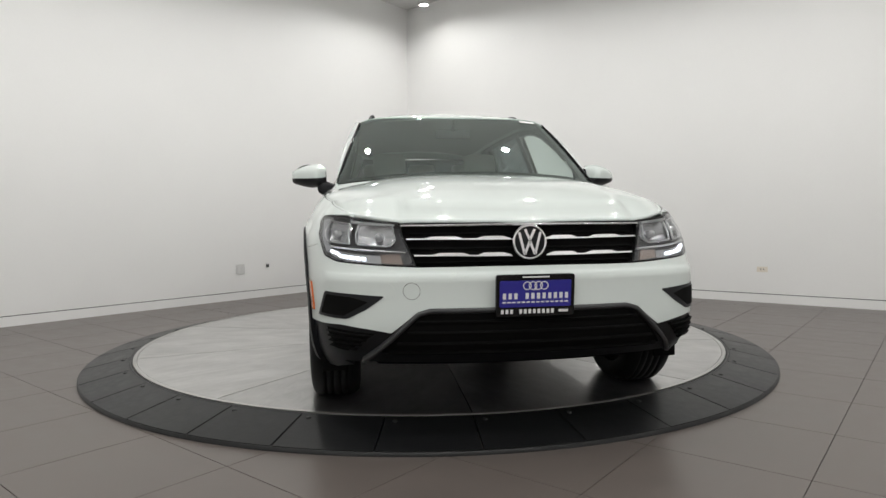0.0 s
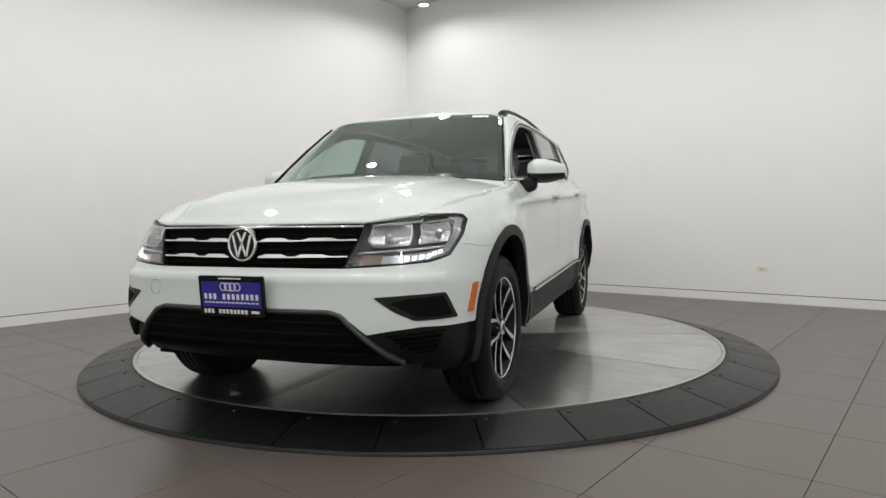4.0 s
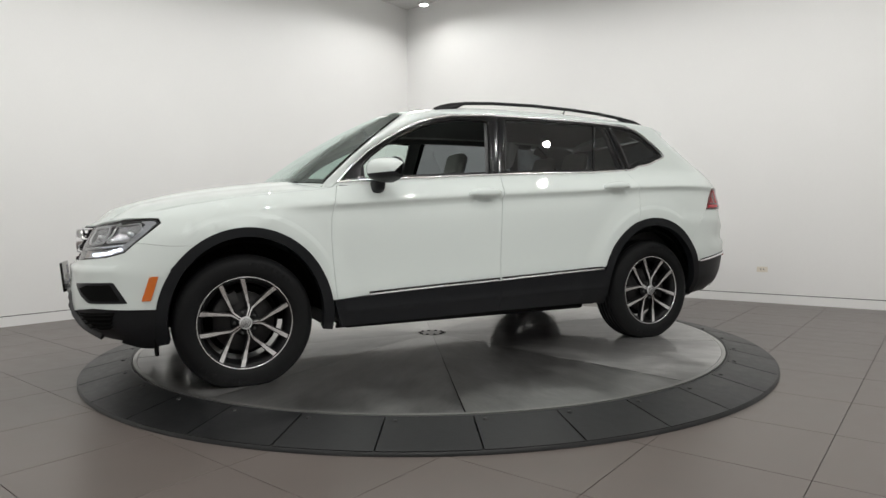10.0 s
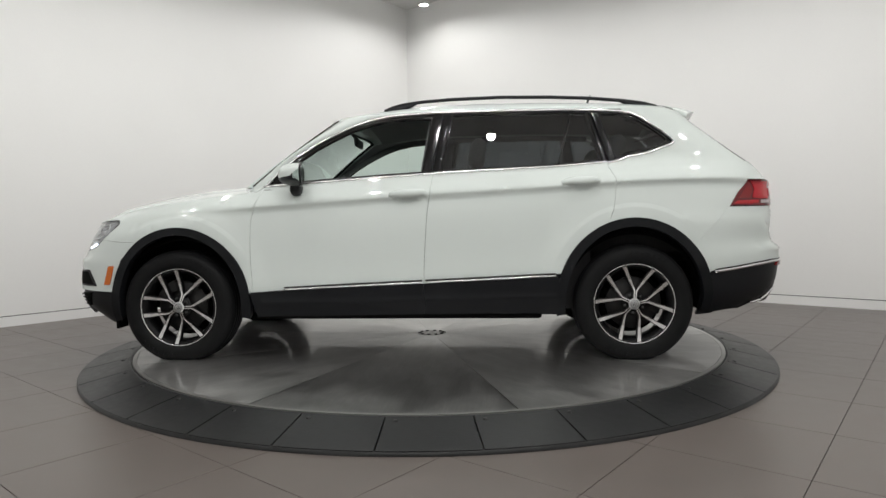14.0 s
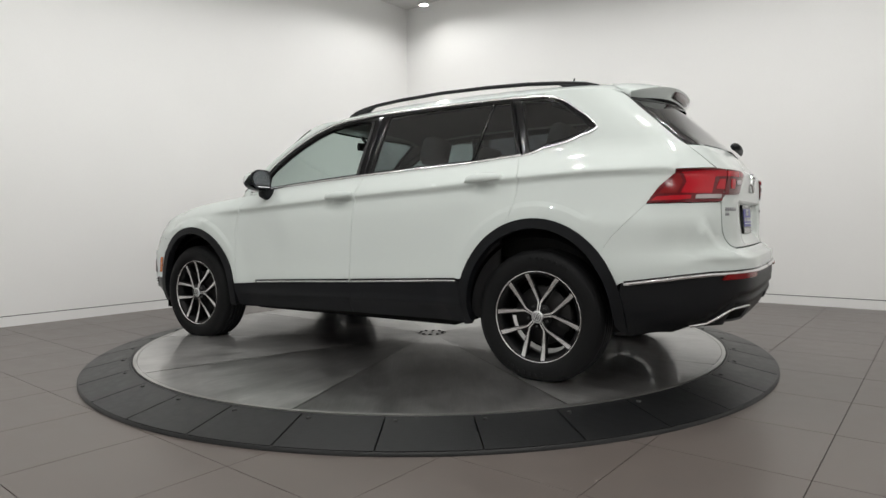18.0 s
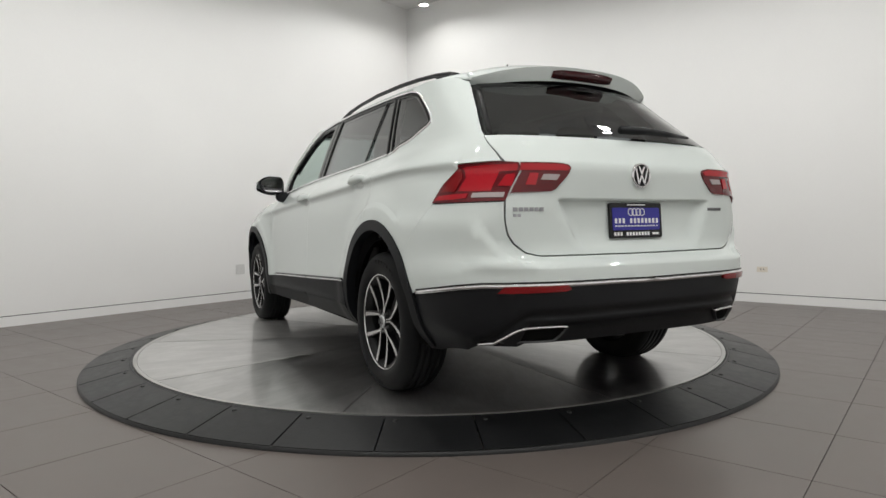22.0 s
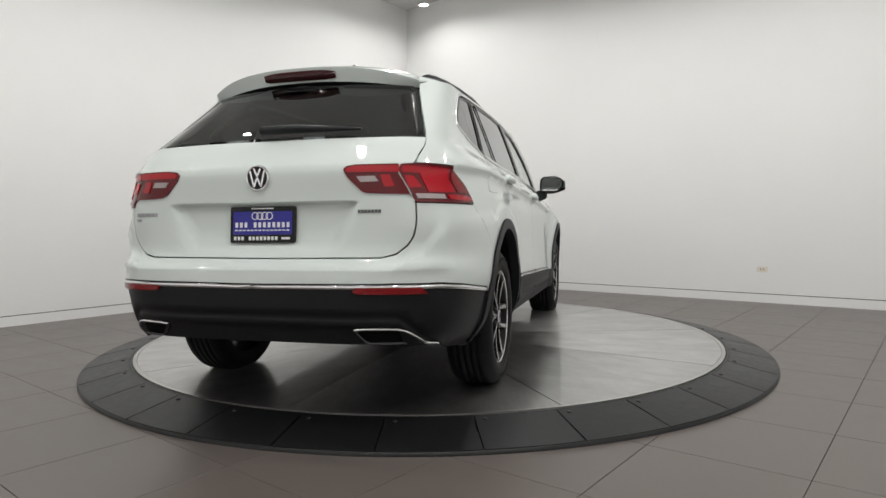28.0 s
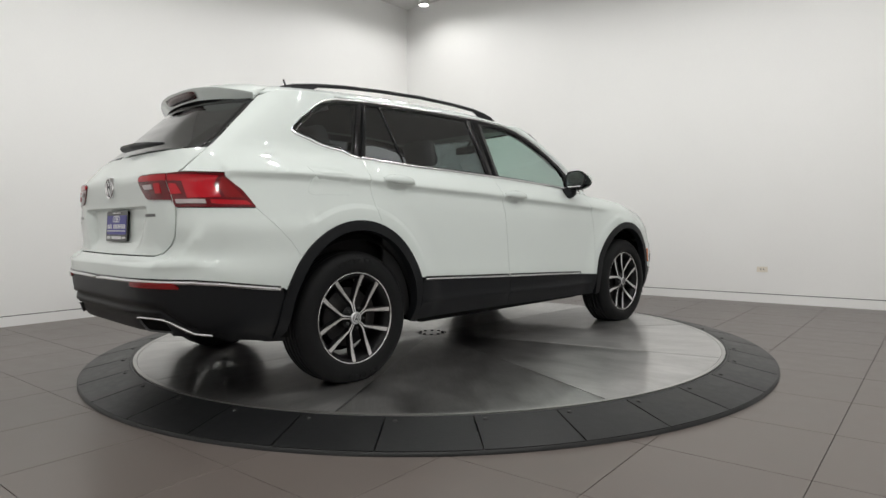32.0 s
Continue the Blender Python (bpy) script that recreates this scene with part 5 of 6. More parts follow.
rear_lower = panel("rear_lower_bumper", clean(lb + [(6 - u, z) for u, z in lb[::-1]][1:-1]), BLACK, car, step=0.03, off=-0.002, label="black textured lower rear bumper",
                   shape=rear_steps, lines=[groove_line(d) for d in (0.0, 0.012, 0.032)] + [[R(y, z) for y in np.linspace(-0.60, 0.60, 41)] for z in (0.445, 0.433)])
chrome_line = ss([(-1.86, 0.548), (-1.95, 0.560), (-2.12, 0.585)]) + [R(0.76, 0.598), R(0.60, 0.602), R(0.3, 0.600), R(0.001, 0.597)]
for s in (1, -1):
    strip("bumper_chrome", chrome_line, 0.018, CHROME, rear_bumper, s, "chrome strip on the rear bumper", off=0.004, height=0.005, step=0.03)
    strip("strip_top_line", [(u, z + 0.012) for u, z in chrome_line], 0.005, GLOSS, rear_bumper, s, "black line over the chrome strip", off=0.002, height=0.003, step=0.03)
    panel("rear_reflector", [R(0.701, 0.598), R(0.463, 0.598), R(0.448, 0.583), R(0.470, 0.575), R(0.722, 0.572)], RED_MID, rear_lower, s, off=0.011, gap=0, step=0.02, round_=0.004, label="red bumper reflector")
    # exhaust trims
    ex = [R(0.441, 0.423), R(0.48, 0.426), R(0.612, 0.424), R(0.653, 0.407), R(0.695, 0.364), R(0.494, 0.364), R(0.455, 0.400)]
    panel("exhaust_opening", ex, DARK, rear_lower, s, off=-0.012, gap=0, step=0.02, label="dark exhaust opening")
    strip("exhaust_trim", [R(0.441, 0.425), R(0.48, 0.429), R(0.56, 0.429), R(0.612, 0.426), R(0.636, 0.419), R(0.655, 0.406), R(0.674, 0.386), R(0.696, 0.355), S(-2.13, 0.343)], 0.011, CHROME, rear_lower, s, "chrome exhaust trim", off=-0.010, height=0.012, step=0.012)
    strip("exhaust_trim", [R(0.441, 0.424), R(0.455, 0.402), R(0.480, 0.372), R(0.494, 0.365), R(0.60, 0.363), R(0.70, 0.362)], 0.004, GREY, rear_lower, s, "thin dark exhaust trim", off=-0.012, height=0.010, step=0.012)
    # tail lamps: the outer one on the body, the inner one on the tailgate
    outer = [R(0.617, 1.090), R(0.66, 1.093), R(0.700, 1.094)] + ss([(-2.08, 1.090), (-2.01, 1.015), (-1.955, 0.932)]) + [R(0.779, 0.933), R(0.676, 0.935), R(0.666, 0.952), R(0.626, 1.03)]
    lamp = panel("tail_lamp", outer, RED_DARK, car, s, off=0.005, depth=0.03, gap=0.0012, step=0.018, round_=0.004, label="red tail lamp on the body side")
    panel("red_lens", [R(0.622, 1.083), R(0.70, 1.084)] + ss([(-2.10, 1.080), (-2.12, 1.03), (-2.10, 0.978)]) + [R(0.768, 0.975), R(0.716, 0.975), R(0.681, 1.052), R(0.624, 1.055)], RED, lamp, s, off=0.009, depth=0.005, gap=0, step=0.016, label="bright red lens")
    panel("corner_lens", ss([(-2.085, 1.078), (-2.03, 1.005), (-2.005, 0.975), (-2.085, 0.977), (-2.105, 1.03)]), RED_MID, lamp, s, off=0.009, depth=0.005, gap=0, step=0.016, label="deep red corner lens")
    panel("light_field", [R(0.662, 1.040), R(0.630, 1.043), R(0.648, 0.993), R(0.694, 0.994)], RED, lamp, s, off=0.009, depth=0.004, gap=0, step=0.016, label="bright red field")
    panel("clear_strip", [R(0.764, 0.968), R(0.673, 0.969), R(0.681, 0.950), R(0.771, 0.949)], SMOKE, lamp, s, off=0.009, depth=0.005, gap=0, step=0.018, label="pale clear lens strip")
    panel("red_strip", [R(0.775, 0.967)] + ss([(-2.09, 0.966), (-1.998, 0.962), (-1.976, 0.943), (-2.08, 0.944)]) + [R(0.781, 0.949)], RED, lamp, s, off=0.009, depth=0.005, gap=0, step=0.018, label="bright red lens strip")
    inner = [R(0.613, 1.090), R(0.438, 1.089), R(0.400, 1.084), R(0.387, 1.070), R(0.403, 1.041), R(0.460, 0.984), R(0.484, 0.973), R(0.562, 0.969), R(0.652, 0.966), R(0.660, 0.955), R(0.622, 1.03)]
    lamp2 = panel("gate_lamp", inner, RED_DARK, gate, s, off=0.006, depth=0.02, gap=0.0012, step=0.018, round_=0.003, label="dark red tail lamp on the tailgate")
    panel("red_lens", [R(0.612, 1.083), R(0.438, 1.082), R(0.408, 1.077), R(0.396, 1.068), R(0.408, 1.058), R(0.616, 1.056)], RED, lamp2, s, off=0.010, depth=0.005, gap=0, step=0.018, label="bright red lens")
    panel("light_field", [R(0.578, 1.046), R(0.542, 1.046), R(0.557, 0.998), R(0.597, 0.999)], RED, lamp2, s, off=0.010, depth=0.004, gap=0, step=0.018, label="bright red field")
    panel("reverse_lens", [R(0.520, 1.042), R(0.445, 1.042), R(0.461, 1.019), R(0.534, 1.020)], SMOKE, lamp2, s, off=0.010, depth=0.005, gap=0, step=0.018, label="pale reverse lens")
emblem("rear_badge", (-2.306, 0, 1.048), 0.054, -1, gate)
number_plate("rear_plate", -2.278, 0.852, 0.310, 0.155, -1, 4, gate)
# model lettering as bright bars
for y0, y1, z0, z1, n in ((0.649, 0.515, 0.893, 0.909, 6), (0.649, 0.615, 0.871, 0.883, 2), (-0.445, -0.545, 0.895, 0.908, 7)):
    for k in range(n):
        a, b = y0 + (y1 - y0) * k / n, y0 + (y1 - y0) * (k + 0.78) / n
        panel("model_mark", [R(a, z1), R(b, z1), R(b, z0), R(a, z0)], LAMP_GREY if y0 > 0 else BEZEL, gate, off=0.003, depth=0.004, gap=0, step=0.02)

# rear window, spoiler, wiper
rear_win = clean([R(0.670, 1.219), R(0.60, 1.366), R(0.545, 1.498), R(0.30, 1.507), R(0.0, 1.510), R(-0.30, 1.507), R(-0.545, 1.498), R(-0.60, 1.366), R(-0.670, 1.219), R(-0.40, 1.222), R(0.0, 1.223), R(0.40, 1.222)])
panel("rear_window", rear_win, REAR_TINT, gate, off=-0.003, depth=0, gap=0.003, step=0.035, label="dark tinted rear window")
for s in (1, -1):
    strip("window_border", [R(0.650, 1.226), R(0.580, 1.366), R(0.522, 1.49)], 0.045, GLOSS, gate, s, off=-0.004, height=0.002, step=0.03, label="black border of the rear window")
strip("window_border", [R(-0.53, 1.49), R(0, 1.498), R(0.53, 1.49)], 0.03, GLOSS, gate, off=-0.004, height=0.002, step=0.04, label="black border of the rear window")
def spoiler_point(k, t):
    """Upper face of the roof spoiler: k across, t from the roof joint to the tip."""
    a = abs(k)
    x0, end = -1.62 - 0.10 * a ** 3, -1.956 + 0.155 * a ** 2.6
    start = roof(k * 0.93, x0)
    tip = Vector((end, 0.550 * k, 1.583 - 0.060 * a ** 2.6))
    p = start.lerp(tip, t)
    p.z += 0.004 + 0.016 * math.sin(math.pi * t) * (1 - a ** 3)
    return p


rows, face_rows, lip = [], [], []
for j in range(33):
    k = -1 + j / 16
    a = abs(k)
    rows.append([tuple(spoiler_point(k, i / 8)) for i in range(9)])
    tip = spoiler_point(k, 1.0)
    thick = 0.062 - 0.032 * a ** 4
    face = [tip, tip + Vector((0.004, 0, -0.009)), tip + Vector((0.018, 0, -thick * 0.55)), tip + Vector((0.034, 0, -thick))]
    face_rows.append([tuple(p) for p in face])
    lip.append([tuple(face[-1]), tuple(face[-1] + Vector((0.014, 0, -0.008))), tuple(face[-1] + Vector((0.045, 0, -0.006)))])
for k, edge in ((-1, rows[0]), (1, rows[-1])):      # the turned-down ends
    skirt = [(x + 0.004 * i / 8, y - k * 0.006, z - 0.002 - 0.028 * i / 8) for i, (x, y, z) in enumerate(edge)]
    rows.insert(0, skirt) if k < 0 else rows.append(skirt)
spoiler = grid_part("roof_spoiler", rows, PAINT, gate, "white roof spoiler over the rear window")
grid_part("spoiler_face", face_rows, PAINT, gate, "white undercut rear face of the spoiler")
grid_part("spoiler_underside", lip, BLACK, gate, "dark underside of the spoiler")
bm = bmesh.new()
g = []
for j in range(17):
    y = -0.185 + 0.37 * j / 16
    e = 1 - (abs(y) / 0.20) ** 6
    q = spoiler_point(y / 0.550, 1.0)
    g.append([bm.verts.new(CAR_AT @ (q + Vector(p))) for p in ((0.014, 0, -0.024 + 0.010 * e), (0.001, 0, -0.024 + 0.010 * e), (0.018, 0, -0.040 - 0.014 * e), (0.034, 0, -0.040 - 0.014 * e))])
for a, b in zip(g, g[1:]):
    for k in range(3):
        bm.faces.new((a[k], b[k], b[k + 1], a[k + 1]))
part("brake_lamp", bm, RED_BLACK, gate, "dark red high brake lamp")
bm = bmesh.new()
base = [skin(*R(y, z)) + normal(*R(y, z)) * 0.03 for y, z in ((0.03, 1.238), (-0.12, 1.240), (-0.26, 1.234), (-0.42, 1.226))]
tube(bm, [CAR_AT @ p for p in base], [0.024, 0.024, 0.018, 0.007], 8, 0.8)
part("rear_wiper", bm, BLACK, gate, "black rear wiper")

# ---- car: wheels ----
def wheel(x, s, turn):
    y0 = 0.888 if x > 0 else 0.867
    hub = Vector((x, s * y0, 0.345 if x > 0 else 0.3546))
    m = CAR_AT @ Matrix.Translation(hub) @ (Matrix.Identity(4) if s > 0 else Matrix.Rotation(math.pi, 4, "Z"))
    # outward is +y in the wheel's own axes
    bm = bmesh.new()
    prof = [(0.238, -0.205), (0.232, -0.19), (0.215, -0.16), (0.205, -0.09), (0.206, -0.05), (0.222, -0.022), (0.232, -0.014), (0.241, -0.012)]
    lathe(bm, prof, 64, "y", m=m)
    rim = part("wheel", bm, ALLOY_DARK, car, "black and machined five twin spoke alloy wheel")
    bm = bmesh.new()
    lathe(bm, [(0.234, -0.020), (0.2355, -0.011), (0.239, -0.008), (0.242, -0.010), (0.242, -0.02)], 72, "y", m=m)
    part("rim_lip", bm, ALLOY, rim, "bright machined rim edge")
    # tyre, flat where it stands
    bm = bmesh.new()
    prof = [(0.240, -0.012), (0.250, -0.002), (0.272, 0.004), (0.300, 0.005), (0.322, -0.002), (0.338, -0.014), (0.349, -0.030), (0.3525, -0.046)]
    for g0 in (-0.062, -0.095, -0.128, -0.161):
        prof += [(0.354, g0), (0.345, g0 - 0.002), (0.345, g0 - 0.008), (0.354, g0 - 0.010)]
    prof += [(0.3525, -0.180), (0.347, -0.198), (0.325, -0.222), (0.29, -0.228), (0.245, -0.212)]
    lathe(bm, prof, 96, "y", m=m)
    floor_z = 0.0
    for v in bm.verts:
        if v.co.z < floor_z:
            v.co.z = floor_z + 0.0005
            v.co.y += 0.006 * (1 if v.co.y > 0 else -1)
    tyre = part("tyre", bm, TYRE, rim, "black road tyre with tread grooves")
    # raised maker's marks on the sidewall, as plain bars
    bm = bmesh.new()
    for a0 in (60, 240):
        for k in range(7):
            a = radians(a0 + turn + 6.5 * k)
            mm = m @ Matrix.Rotation(-a, 4, "Y") @ Matrix.Translation((0.303, 0.0052, 0))
            box(bm, (-0.010, -0.002, -0.010), (0.010, 0.0012, 0.006), mm)
    tagged(part("sidewall_marks", bm, TYRE, tyre, "raised marks on the sidewall", smooth=False), kind="stuff")
    # spokes
    for k in range(5):
        tip = turn + 72 * k
        for side_ in (1, -1):
            for nm, mat, w_add, y_off, dep in (("spoke_body", ALLOY_DARK, 0.008, -0.016, 0.030), ("spoke", ALLOY, 0.0, -0.0145, 0.006)):
                bm = bmesh.new()
                line = [(0.028, 11.0, 0.006), (0.074, 4.9, 0.008), (0.084, 6.2, 0.010), (0.098, 9.4, 0.012), (0.146, 16.6, 0.016), (0.1915, 19.9, 0.020), (0.234, 22.1, 0.023)]
                rows = []
                for r, da, w in line:
                    a = radians(tip + side_ * da)
                    c, d = math.cos(a), math.sin(a)
                    w2 = (w + w_add) / 2
                    yy = y_off - 0.012 * math.sin(math.pi * min(1.0, r / 0.234))
                    rows.append([(r * c - d * e * w2, yy + h, r * d + c * e * w2) for e, h in ((-1, -dep), (-1, 0), (1, 0), (1, -dep))])
                rows = [[bm.verts.new(p) for p in row] for row in rows]
                for a_, b_ in zip(rows, rows[1:]):
                    for q in range(4):
                        bm.faces.new((a_[q], a_[(q + 1) % 4], b_[(q + 1) % 4], b_[q]))
                bm.faces.new(rows[0])
                bm.faces.new(rows[-1][::-1])
                bmesh.ops.transform(bm, matrix=m, verts=bm.verts)
                part(nm, bm, mat, rim, smooth=False)
    bm = bmesh.new()
    lathe(bm, [(0.0, -0.012), (0.024, -0.012), (0.031, -0.016), (0.033, -0.026), (0.060, -0.030), (0.072, -0.045)], 32, "y", m=m)
    part("hub", bm, ALLOY_DARK, rim)
    bm = bmesh.new()
    lathe(bm, [(0.0, -0.0095), (0.027, -0.0095), (0.032, -0.012), (0.034, -0.016)], 32, "y", m=m)
    cap = part("centre_cap", bm, SATIN, rim, "silver centre cap")
    bm = bmesh.new()
    lathe(bm, [(0.0205, -0.0100), (0.0205, -0.0085), (0.0235, -0.0085), (0.0235, -0.0105)], 28, "y", m=m)
    part("cap_ring", bm, BOLT, cap, "dark ring")
    bm = bmesh.new()
    for e in (-1, 1):
        for x0, z0, x1, z1 in ((0.014, 0.011, 0.006, -0.014), (0.006, -0.014, 0.0, 0.002), (0.007, 0.016, 0.0, 0.004)):
            d = Vector((x1 - x0, 0, z1 - z0)).normalized()
            n = Vector((-d.z, 0, d.x)) * 0.0014
            lo = [Vector((e * x0, -0.0096, z0)), Vector((e * x1, -0.0096, z1))]
            n.x *= e
            vs = [bm.verts.new(m @ (p + w + Vector((0, h, 0)))) for h in (0, 0.0012) for p, w in ((lo[0], n), (lo[0], -n), (lo[1], -n), (lo[1], n))]
            for f in ((0, 1, 2, 3), (7, 6, 5, 4), (0, 4, 5, 1), (1, 5, 6, 2), (2, 6, 7, 3), (3, 7, 4, 0)):
                bm.faces.new([vs[q] for q in f])
    part("cap_bars", bm, BOLT, cap, "dark slanting bars", smooth=False)
    for k in range(5):
        a = radians(turn + 36 + 72 * k)
        bm = bmesh.new()
        lathe(bm, [(0.0, -0.018), (0.008, -0.018), (0.009, -0.030)], 8, "y", m=m @ Matrix.Translation((0.055 * math.cos(a), 0, 0.055 * math.sin(a))))
        part("wheel_bolt", bm, BOLT, rim)
    bm = bmesh.new()
    lathe(bm, [(0.05, -0.085), (0.155, -0.085), (0.157, -0.090), (0.157, -0.105), (0.05, -0.105)], 48, "y", m=m)
    part("brake_disc", bm, DISC_IRON, rim, "grey brake disc")
    # dark disc added so that the bright floor doesn't show between the spokes
    bm = bmesh.new()
    lathe(bm, [(0.0, -0.150), (0.185, -0.150), (0.190, -0.160), (0.0, -0.165)], 32, "y", m=m)
    part("wheel_backing", bm, DARK, rim, "dark disc added to block the view through the wheel")
    bm = bmesh.new()
    a0 = 20 if x > 0 else 150
    lathe(bm, [(0.105, -0.065), (0.165, -0.065), (0.172, -0.075), (0.172, -0.12), (0.105, -0.12)], 10, "y", (a0, a0 + 55), m=m)
    part("brake_caliper", bm, DISC_IRON, rim, "grey brake caliper")
    # wheel housing
    bm = bmesh.new()
    c = FARCH if x > 0 else RARCH
    mm = CAR_AT @ Matrix.Translation((c[0], 0, c[1]))
    lathe(bm, [(0.40, s * 0.835), (0.43, s * 0.80), (0.43, s * 0.50), (0.0, s * 0.50)], 32, "y", (-9, 189), m=mm)
    part("wheel_liner", bm, DARK, car, "dark wheel housing")


for x, s, turn in ((1.393, 1, 37), (-1.400, 1, 25), (1.393, -1, 33), (-1.400, -1, 8)):
    wheel(x, s, turn)

# ---- car: underside and cabin ----
# plain dark boxes; the tall nose one is added to block the view through
bm = bmesh.new()
car_box(bm, (-1.85, -0.48, 0.29), (1.90, 0.48, 0.36), 0.02)
car_box(bm, (-0.86, -0.78, 0.255), (0.84, 0.78, 0.30), 0.02)
car_box(bm, (-2.22, -0.50, 0.40), (-0.95, 0.50, 0.62), 0.02)
car_box(bm, (0.98, -0.49, 0.30), (2.05, 0.49, 0.84), 0.02)
car_box(bm, (-2.20, -0.70, 0.36), (-1.90, 0.70, 0.60), 0.02)
car_box(bm, (1.84, -0.70, 0.30), (2.04, 0.70, 0.66), 0.02)
part("underbody", bm, DARK, car, "dark underbody with added boxes that block the view through")
bm = bmesh.new()
car_box(bm, (-0.95, -0.78, 0.30), (0.98, 0.78, 0.36))
for s in (1, -1):
    car_box(bm, (-1.15, min(s * 0.76, s * 0.79), 0.32), (0.86, max(s * 0.76, s * 0.79), 1.07))
    car_box(bm, (-2.10, min(s * 0.66, s * 0.70), 0.60), (-1.10, max(s * 0.66, s * 0.70), 1.13))
car_box(bm, (-2.12, -0.70, 0.60), (-0.95, 0.70, 0.66))
part("cabin_trim", bm, CABIN, car, "dark cabin lining")
bm = bmesh.new()
car_box(bm, (0.52, -0.74, 0.62), (1.0, 0.74, 1.02), 0.05)
car_box(bm, (0.50, 0.18, 0.98), (0.76, 0.56, 1.07), 0.035)
car_box(bm, (0.52, -0.17, 0.86), (0.62, 0.15, 1.04), 0.02)
part("dashboard", bm, CABIN, car, "dark dashboard")
bm = bmesh.new()
wm = CAR_AT @ Matrix.Translation((0.40, 0.37, 0.98)) @ Matrix.Rotation(radians(25), 4, "Y")
lathe(bm, [(0.17 + 0.016 * math.cos(a), 0.016 * math.sin(a)) for a in np.linspace(0, 2 * math.pi, 9)], 36, "x", m=wm)
box(bm, (-0.01, -0.16, -0.02), (0.03, 0.16, 0.02), wm, 0.008)
lathe(bm, [(0.0, -0.02), (0.06, -0.02), (0.065, 0.02), (0.0, 0.02)], 16, "x", m=wm)
part("steering_wheel", bm, CABIN, car, "dark steering wheel")


def cushion(bm, a, b, m, soft):
    vs = box(bm, a, b, None, soft)
    bmesh.ops.transform(bm, matrix=m, verts=vs)


def seat(x, y, back_w=0.46):
    m = CAR_AT @ Matrix.Translation((x, y, 0.36))
    lean = Matrix.Translation((-0.22, 0, 0.28)) @ Matrix.Rotation(radians(-18), 4, "Y")
    bm = bmesh.new()
    cushion(bm, (-0.24, -back_w / 2, 0.12), (0.28, back_w / 2, 0.30), m, 0.06)
    base = part("seat", bm, FABRIC, car, "grey cloth seat")
    bm = bmesh.new()
    cushion(bm, (-0.07, -back_w / 2, -0.02), (0.07, back_w / 2, 0.58), m @ lean, 0.06)
    part("backrest", bm, FABRIC, base)
    bm = bmesh.new()
    cushion(bm, (-0.055, -0.13, 0.62), (0.045, 0.13, 0.81), m @ lean, 0.045)
    part("headrest", bm, FABRIC, base, "padded grey headrest")
    bm = bmesh.new()
    for yy in (-0.06, 0.06):
        tube(bm, [m @ lean @ Vector((0, yy, 0.56)), m @ lean @ Vector((0, yy, 0.66))], 0.007, 8)
    part("headrest_post", bm, SATIN, base)


for x, y in ((-0.02, 0.37), (-0.02, -0.37), (-0.92, 0.42), (-0.92, -0.42), (-0.94, 0.0)):
    seat(x, y, 0.50 if x > -0.5 else 0.42)
bm = bmesh.new()
box(bm, (0.40, -0.12, 1.415), (0.425, 0.12, 1.475), CAR_AT, 0.010)
tube(bm, [CAR_AT @ Vector((0.42, 0, 1.47)), CAR_AT @ Vector((0.47, 0, 1.53))], 0.012, 8)
part("rear_view_mirror", bm, CABIN, car, "dark cabin mirror")
bm = bmesh.new()
q = [screen(k, t) + Vector((0.006, 0, 0.006)) for k, t in ((0.70, 0.905), (0.86, 0.905), (0.86, 0.945), (0.70, 0.945))]
v = [bm.verts.new(CAR_AT @ (p + d)) for d in (Vector((0, 0, 0)), Vector((0.001, 0, 0.001))) for p in q]
for f in ((0, 1, 2, 3), (7, 6, 5, 4), (0, 4, 5, 1), (1, 5, 6, 2), (2, 6, 7, 3), (3, 7, 4, 0)):
    bm.faces.new([v[k] for k in f])
part("windscreen_sticker", bm, WHITE, car, "small white paper sticker", smooth=False)


# ---- floor tiles and small wall things ----
def lay_tiles():
    size, joint = 0.5855, 0.0028
    a0, b0 = 0.004, -0.356          # a crossing of the joints, in the room's axes
    bm = bmesh.new()
    box(bm, (0, 0, -0.006), (size - joint, size - joint, 0.0), None, 0.0012)
    me = bpy.data.meshes.new("floor_tile")
    bm.to_mesh(me)
    bm.free()
    me.materials.append(TILE)
    turn = Matrix.Rotation(radians(ROOM_TURN), 4, "Z")
    for i in range(-12, 9):
        for j in range(-12, 9):
            a, b = a0 + i * size, b0 + j * size
            if a > WALL_1 or b > WALL_2 or a < BACK_1 - size or b < BACK_2 - size:
                continue
            mid = room(a + size / 2, b + size / 2)
            if mid.length < 1.75:
                continue
            ob = new("floor_tile", me)
            ob.parent = floor_ob
            ob.matrix_basis = turn @ Matrix.Translation((a + joint / 2, b + joint / 2, 0))


lay_tiles()


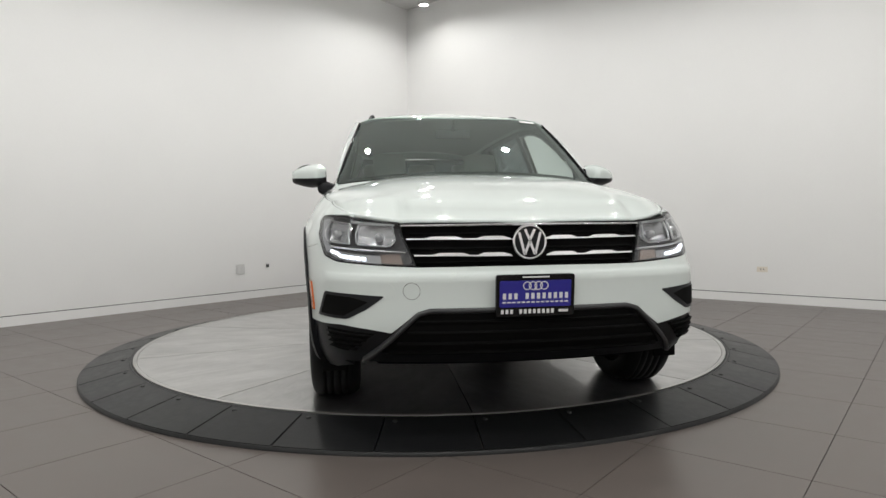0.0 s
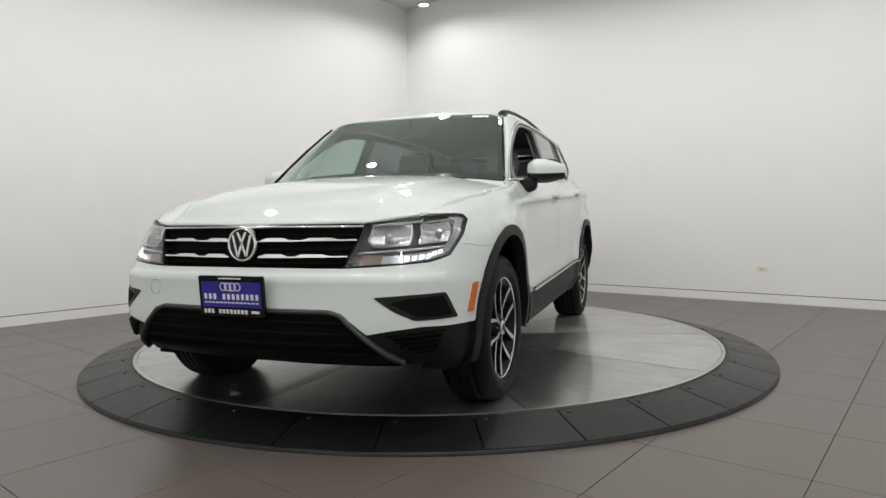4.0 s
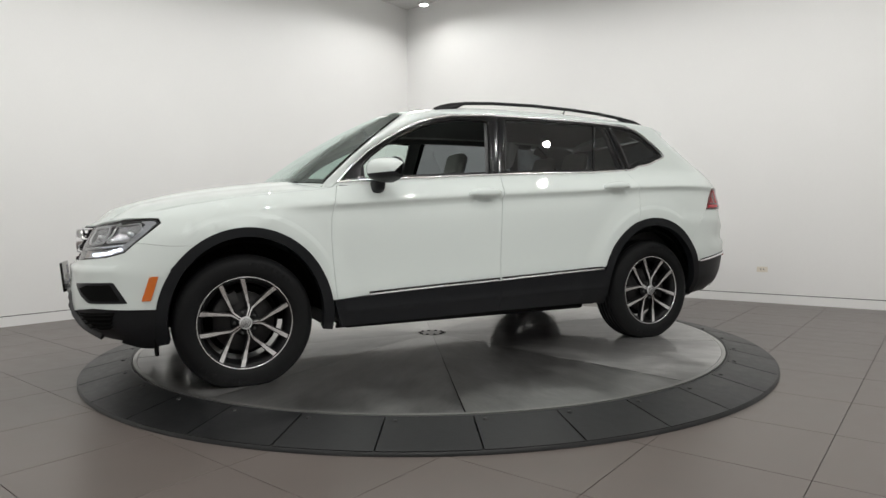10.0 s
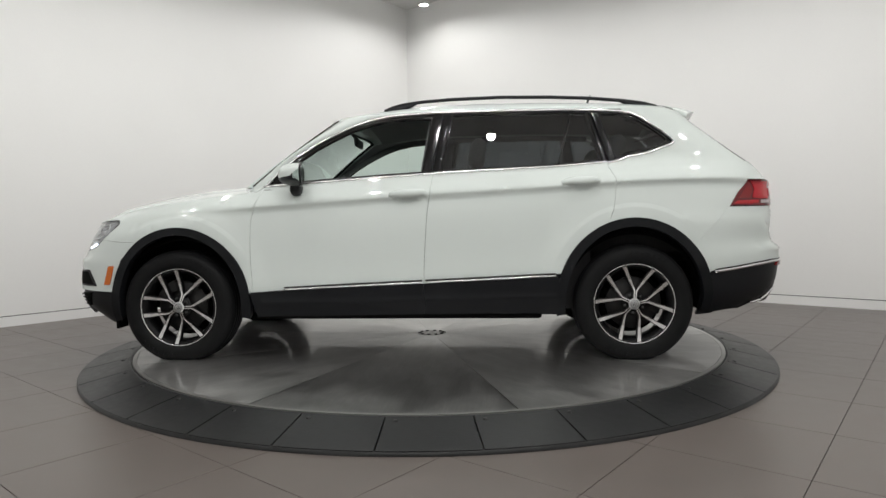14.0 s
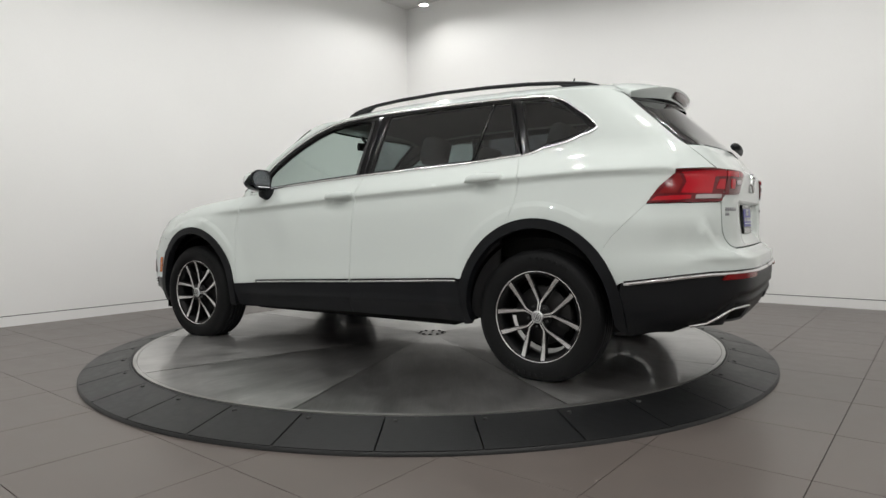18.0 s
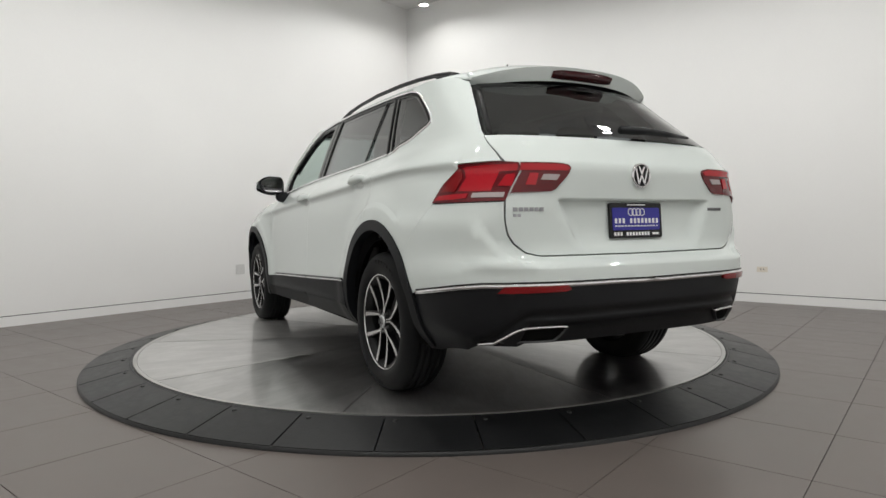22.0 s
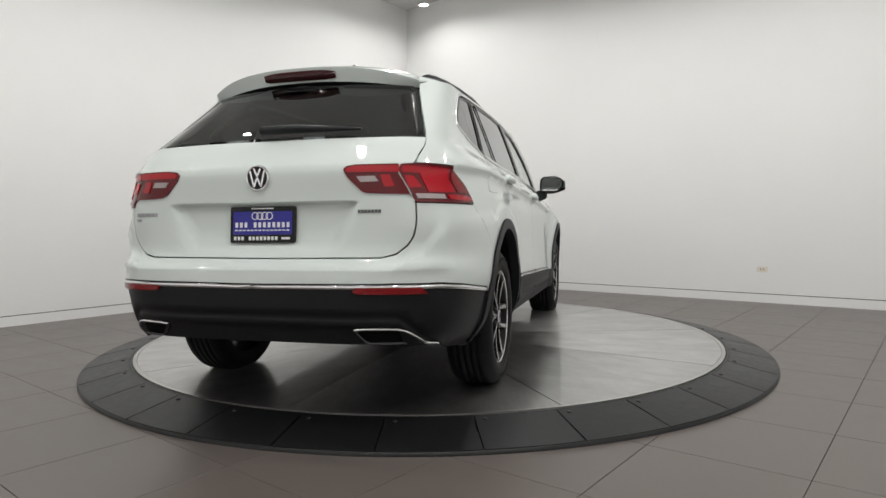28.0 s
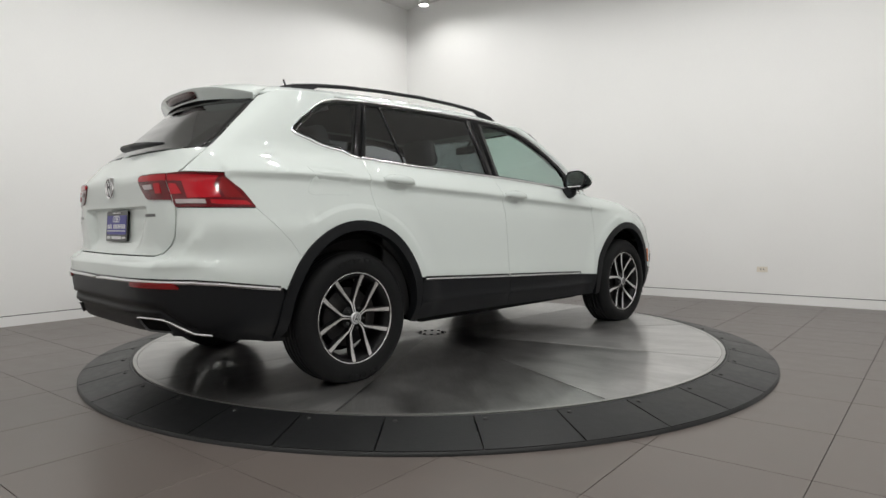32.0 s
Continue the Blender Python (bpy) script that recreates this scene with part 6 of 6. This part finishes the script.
def wall_plate(name, along_wall, pos, z, w, h, mat, label, holes, face=None):
    """A socket or switch plate on a wall: along_wall 1 = wall_east, 2 = wall_north."""
    if along_wall == 1:
        m = Matrix.Rotation(radians(ROOM_TURN), 4, "Z") @ Matrix.Translation((WALL_1, pos, z)) @ Matrix.Rotation(radians(-90), 4, "Z") @ Matrix.Rotation(radians(90), 4, "X")
    else:
        m = Matrix.Rotation(radians(ROOM_TURN), 4, "Z") @ Matrix.Translation((pos, WALL_2, z)) @ Matrix.Rotation(radians(90), 4, "X")
    bm = bmesh.new()
    prism(bm, rounded([(-w / 2, -h / 2), (w / 2, -h / 2), (w / 2, h / 2), (-w / 2, h / 2)], 0.006), 0.006, m)
    ob = tagged(part(name, bm, mat, None, label, smooth=False), category="socket")
    for hx, hz, hw, hh in holes:
        bm = bmesh.new()
        box(bm, (hx - hw / 2, hz - hh / 2, 0.004), (hx + hw / 2, hz + hh / 2, 0.0085), m, 0.001)
        part("socket_face", bm, face or GREY_PLATE, ob, smooth=False)
    return ob


GREY_PLATE = material("grey_socket_plastic", (0.66, 0.66, 0.65), 0.5, vary=0.04)
IVORY = material("ivory_plate", (0.78, 0.73, 0.64), 0.5, vary=0.04)


def hit_wall(way, which):
    """Where the sight line from the eye meets a wall, in the room's axes and height."""
    e = EYE
    d = Vector(way)
    n, off = (E1, WALL_1) if which == 1 else (E2, WALL_2)
    t = (off - e.dot(n)) / d.dot(n)
    p = e + d * t
    return p.dot(E1), p.dot(E2), p.z


a, b, z = hit_wall((-0.30520, 1.00416, -0.07068), 2)
wall_plate("wall_socket", 2, a, z, 0.118, 0.120, GREY_PLATE, "white double wall socket plate", [(-0.028, 0, 0.034, 0.07), (0.028, 0, 0.034, 0.07)])
a, b, z = hit_wall((-0.26173, 1.00354, -0.06486), 2)
box_ob = wall_plate("wall_socket", 2, a, z, 0.05, 0.06, GREY_PLATE, "small white wall outlet with a dark plug", [(0.0, -0.004, 0.038, 0.034)], BLACK)
a, b, z = hit_wall((0.53024, 0.98721, -0.08024), 1)
wall_plate("wall_socket", 1, b, z, 0.108, 0.058, IVORY, "small ivory wall socket plate", [(-0.014, 0, 0.009, 0.013), (0.014, 0, 0.009, 0.013)], BOLT)


def ceiling_spots():
    glow = material("lamp_glow", (1.0, 0.97, 0.92), 0.5, vary=0.0, emit=60.0)
    body = material("grey_lamp_body", (0.6, 0.6, 0.6), 0.4, vary=0.05)
    first = None
    # the added corner spot gets the same housing as the rest
    for a, b in LAMP_SPOTS:
        m = Matrix.Translation(room(a, b, 0))
        if first is None:
            first = tagged(new("ceiling_spot"), "small round ceiling spot lamp on a short stem, lit", "lamp", "ceiling spots")
            bm = bmesh.new()
            lathe(bm, [(0.0, LAMP_Z + 0.10), (0.06, LAMP_Z + 0.10), (0.072, LAMP_Z + 0.08), (0.076, LAMP_Z - 0.02), (0.070, LAMP_Z - 0.02), (0.066, LAMP_Z + 0.004)], 28, "z")
            part("housing", bm, body, first)
            bm = bmesh.new()
            lathe(bm, [(0.0, LAMP_Z), (0.066, LAMP_Z)], 28, "z")
            part("lamp_face", bm, glow, first, "glowing lamp face")
            bm = bmesh.new()
            lathe(bm, [(0.012, LAMP_Z + 0.09), (0.012, CEILING - 0.02), (0.05, CEILING - 0.015), (0.05, CEILING)], 16, "z")
            part("stem", bm, body, first)
            first.matrix_basis = m
        else:
            copy_thing(first, m)


ceiling_spots()


def heading(t):
    return -82.50 - 7.2916 * t


def motions():
    rows = [(float(t), pose(0, 0, DECK, 0, 0, heading(t))) for t in range(33)]
    walk(car, rows)
    walk(deck, rows)


motions()
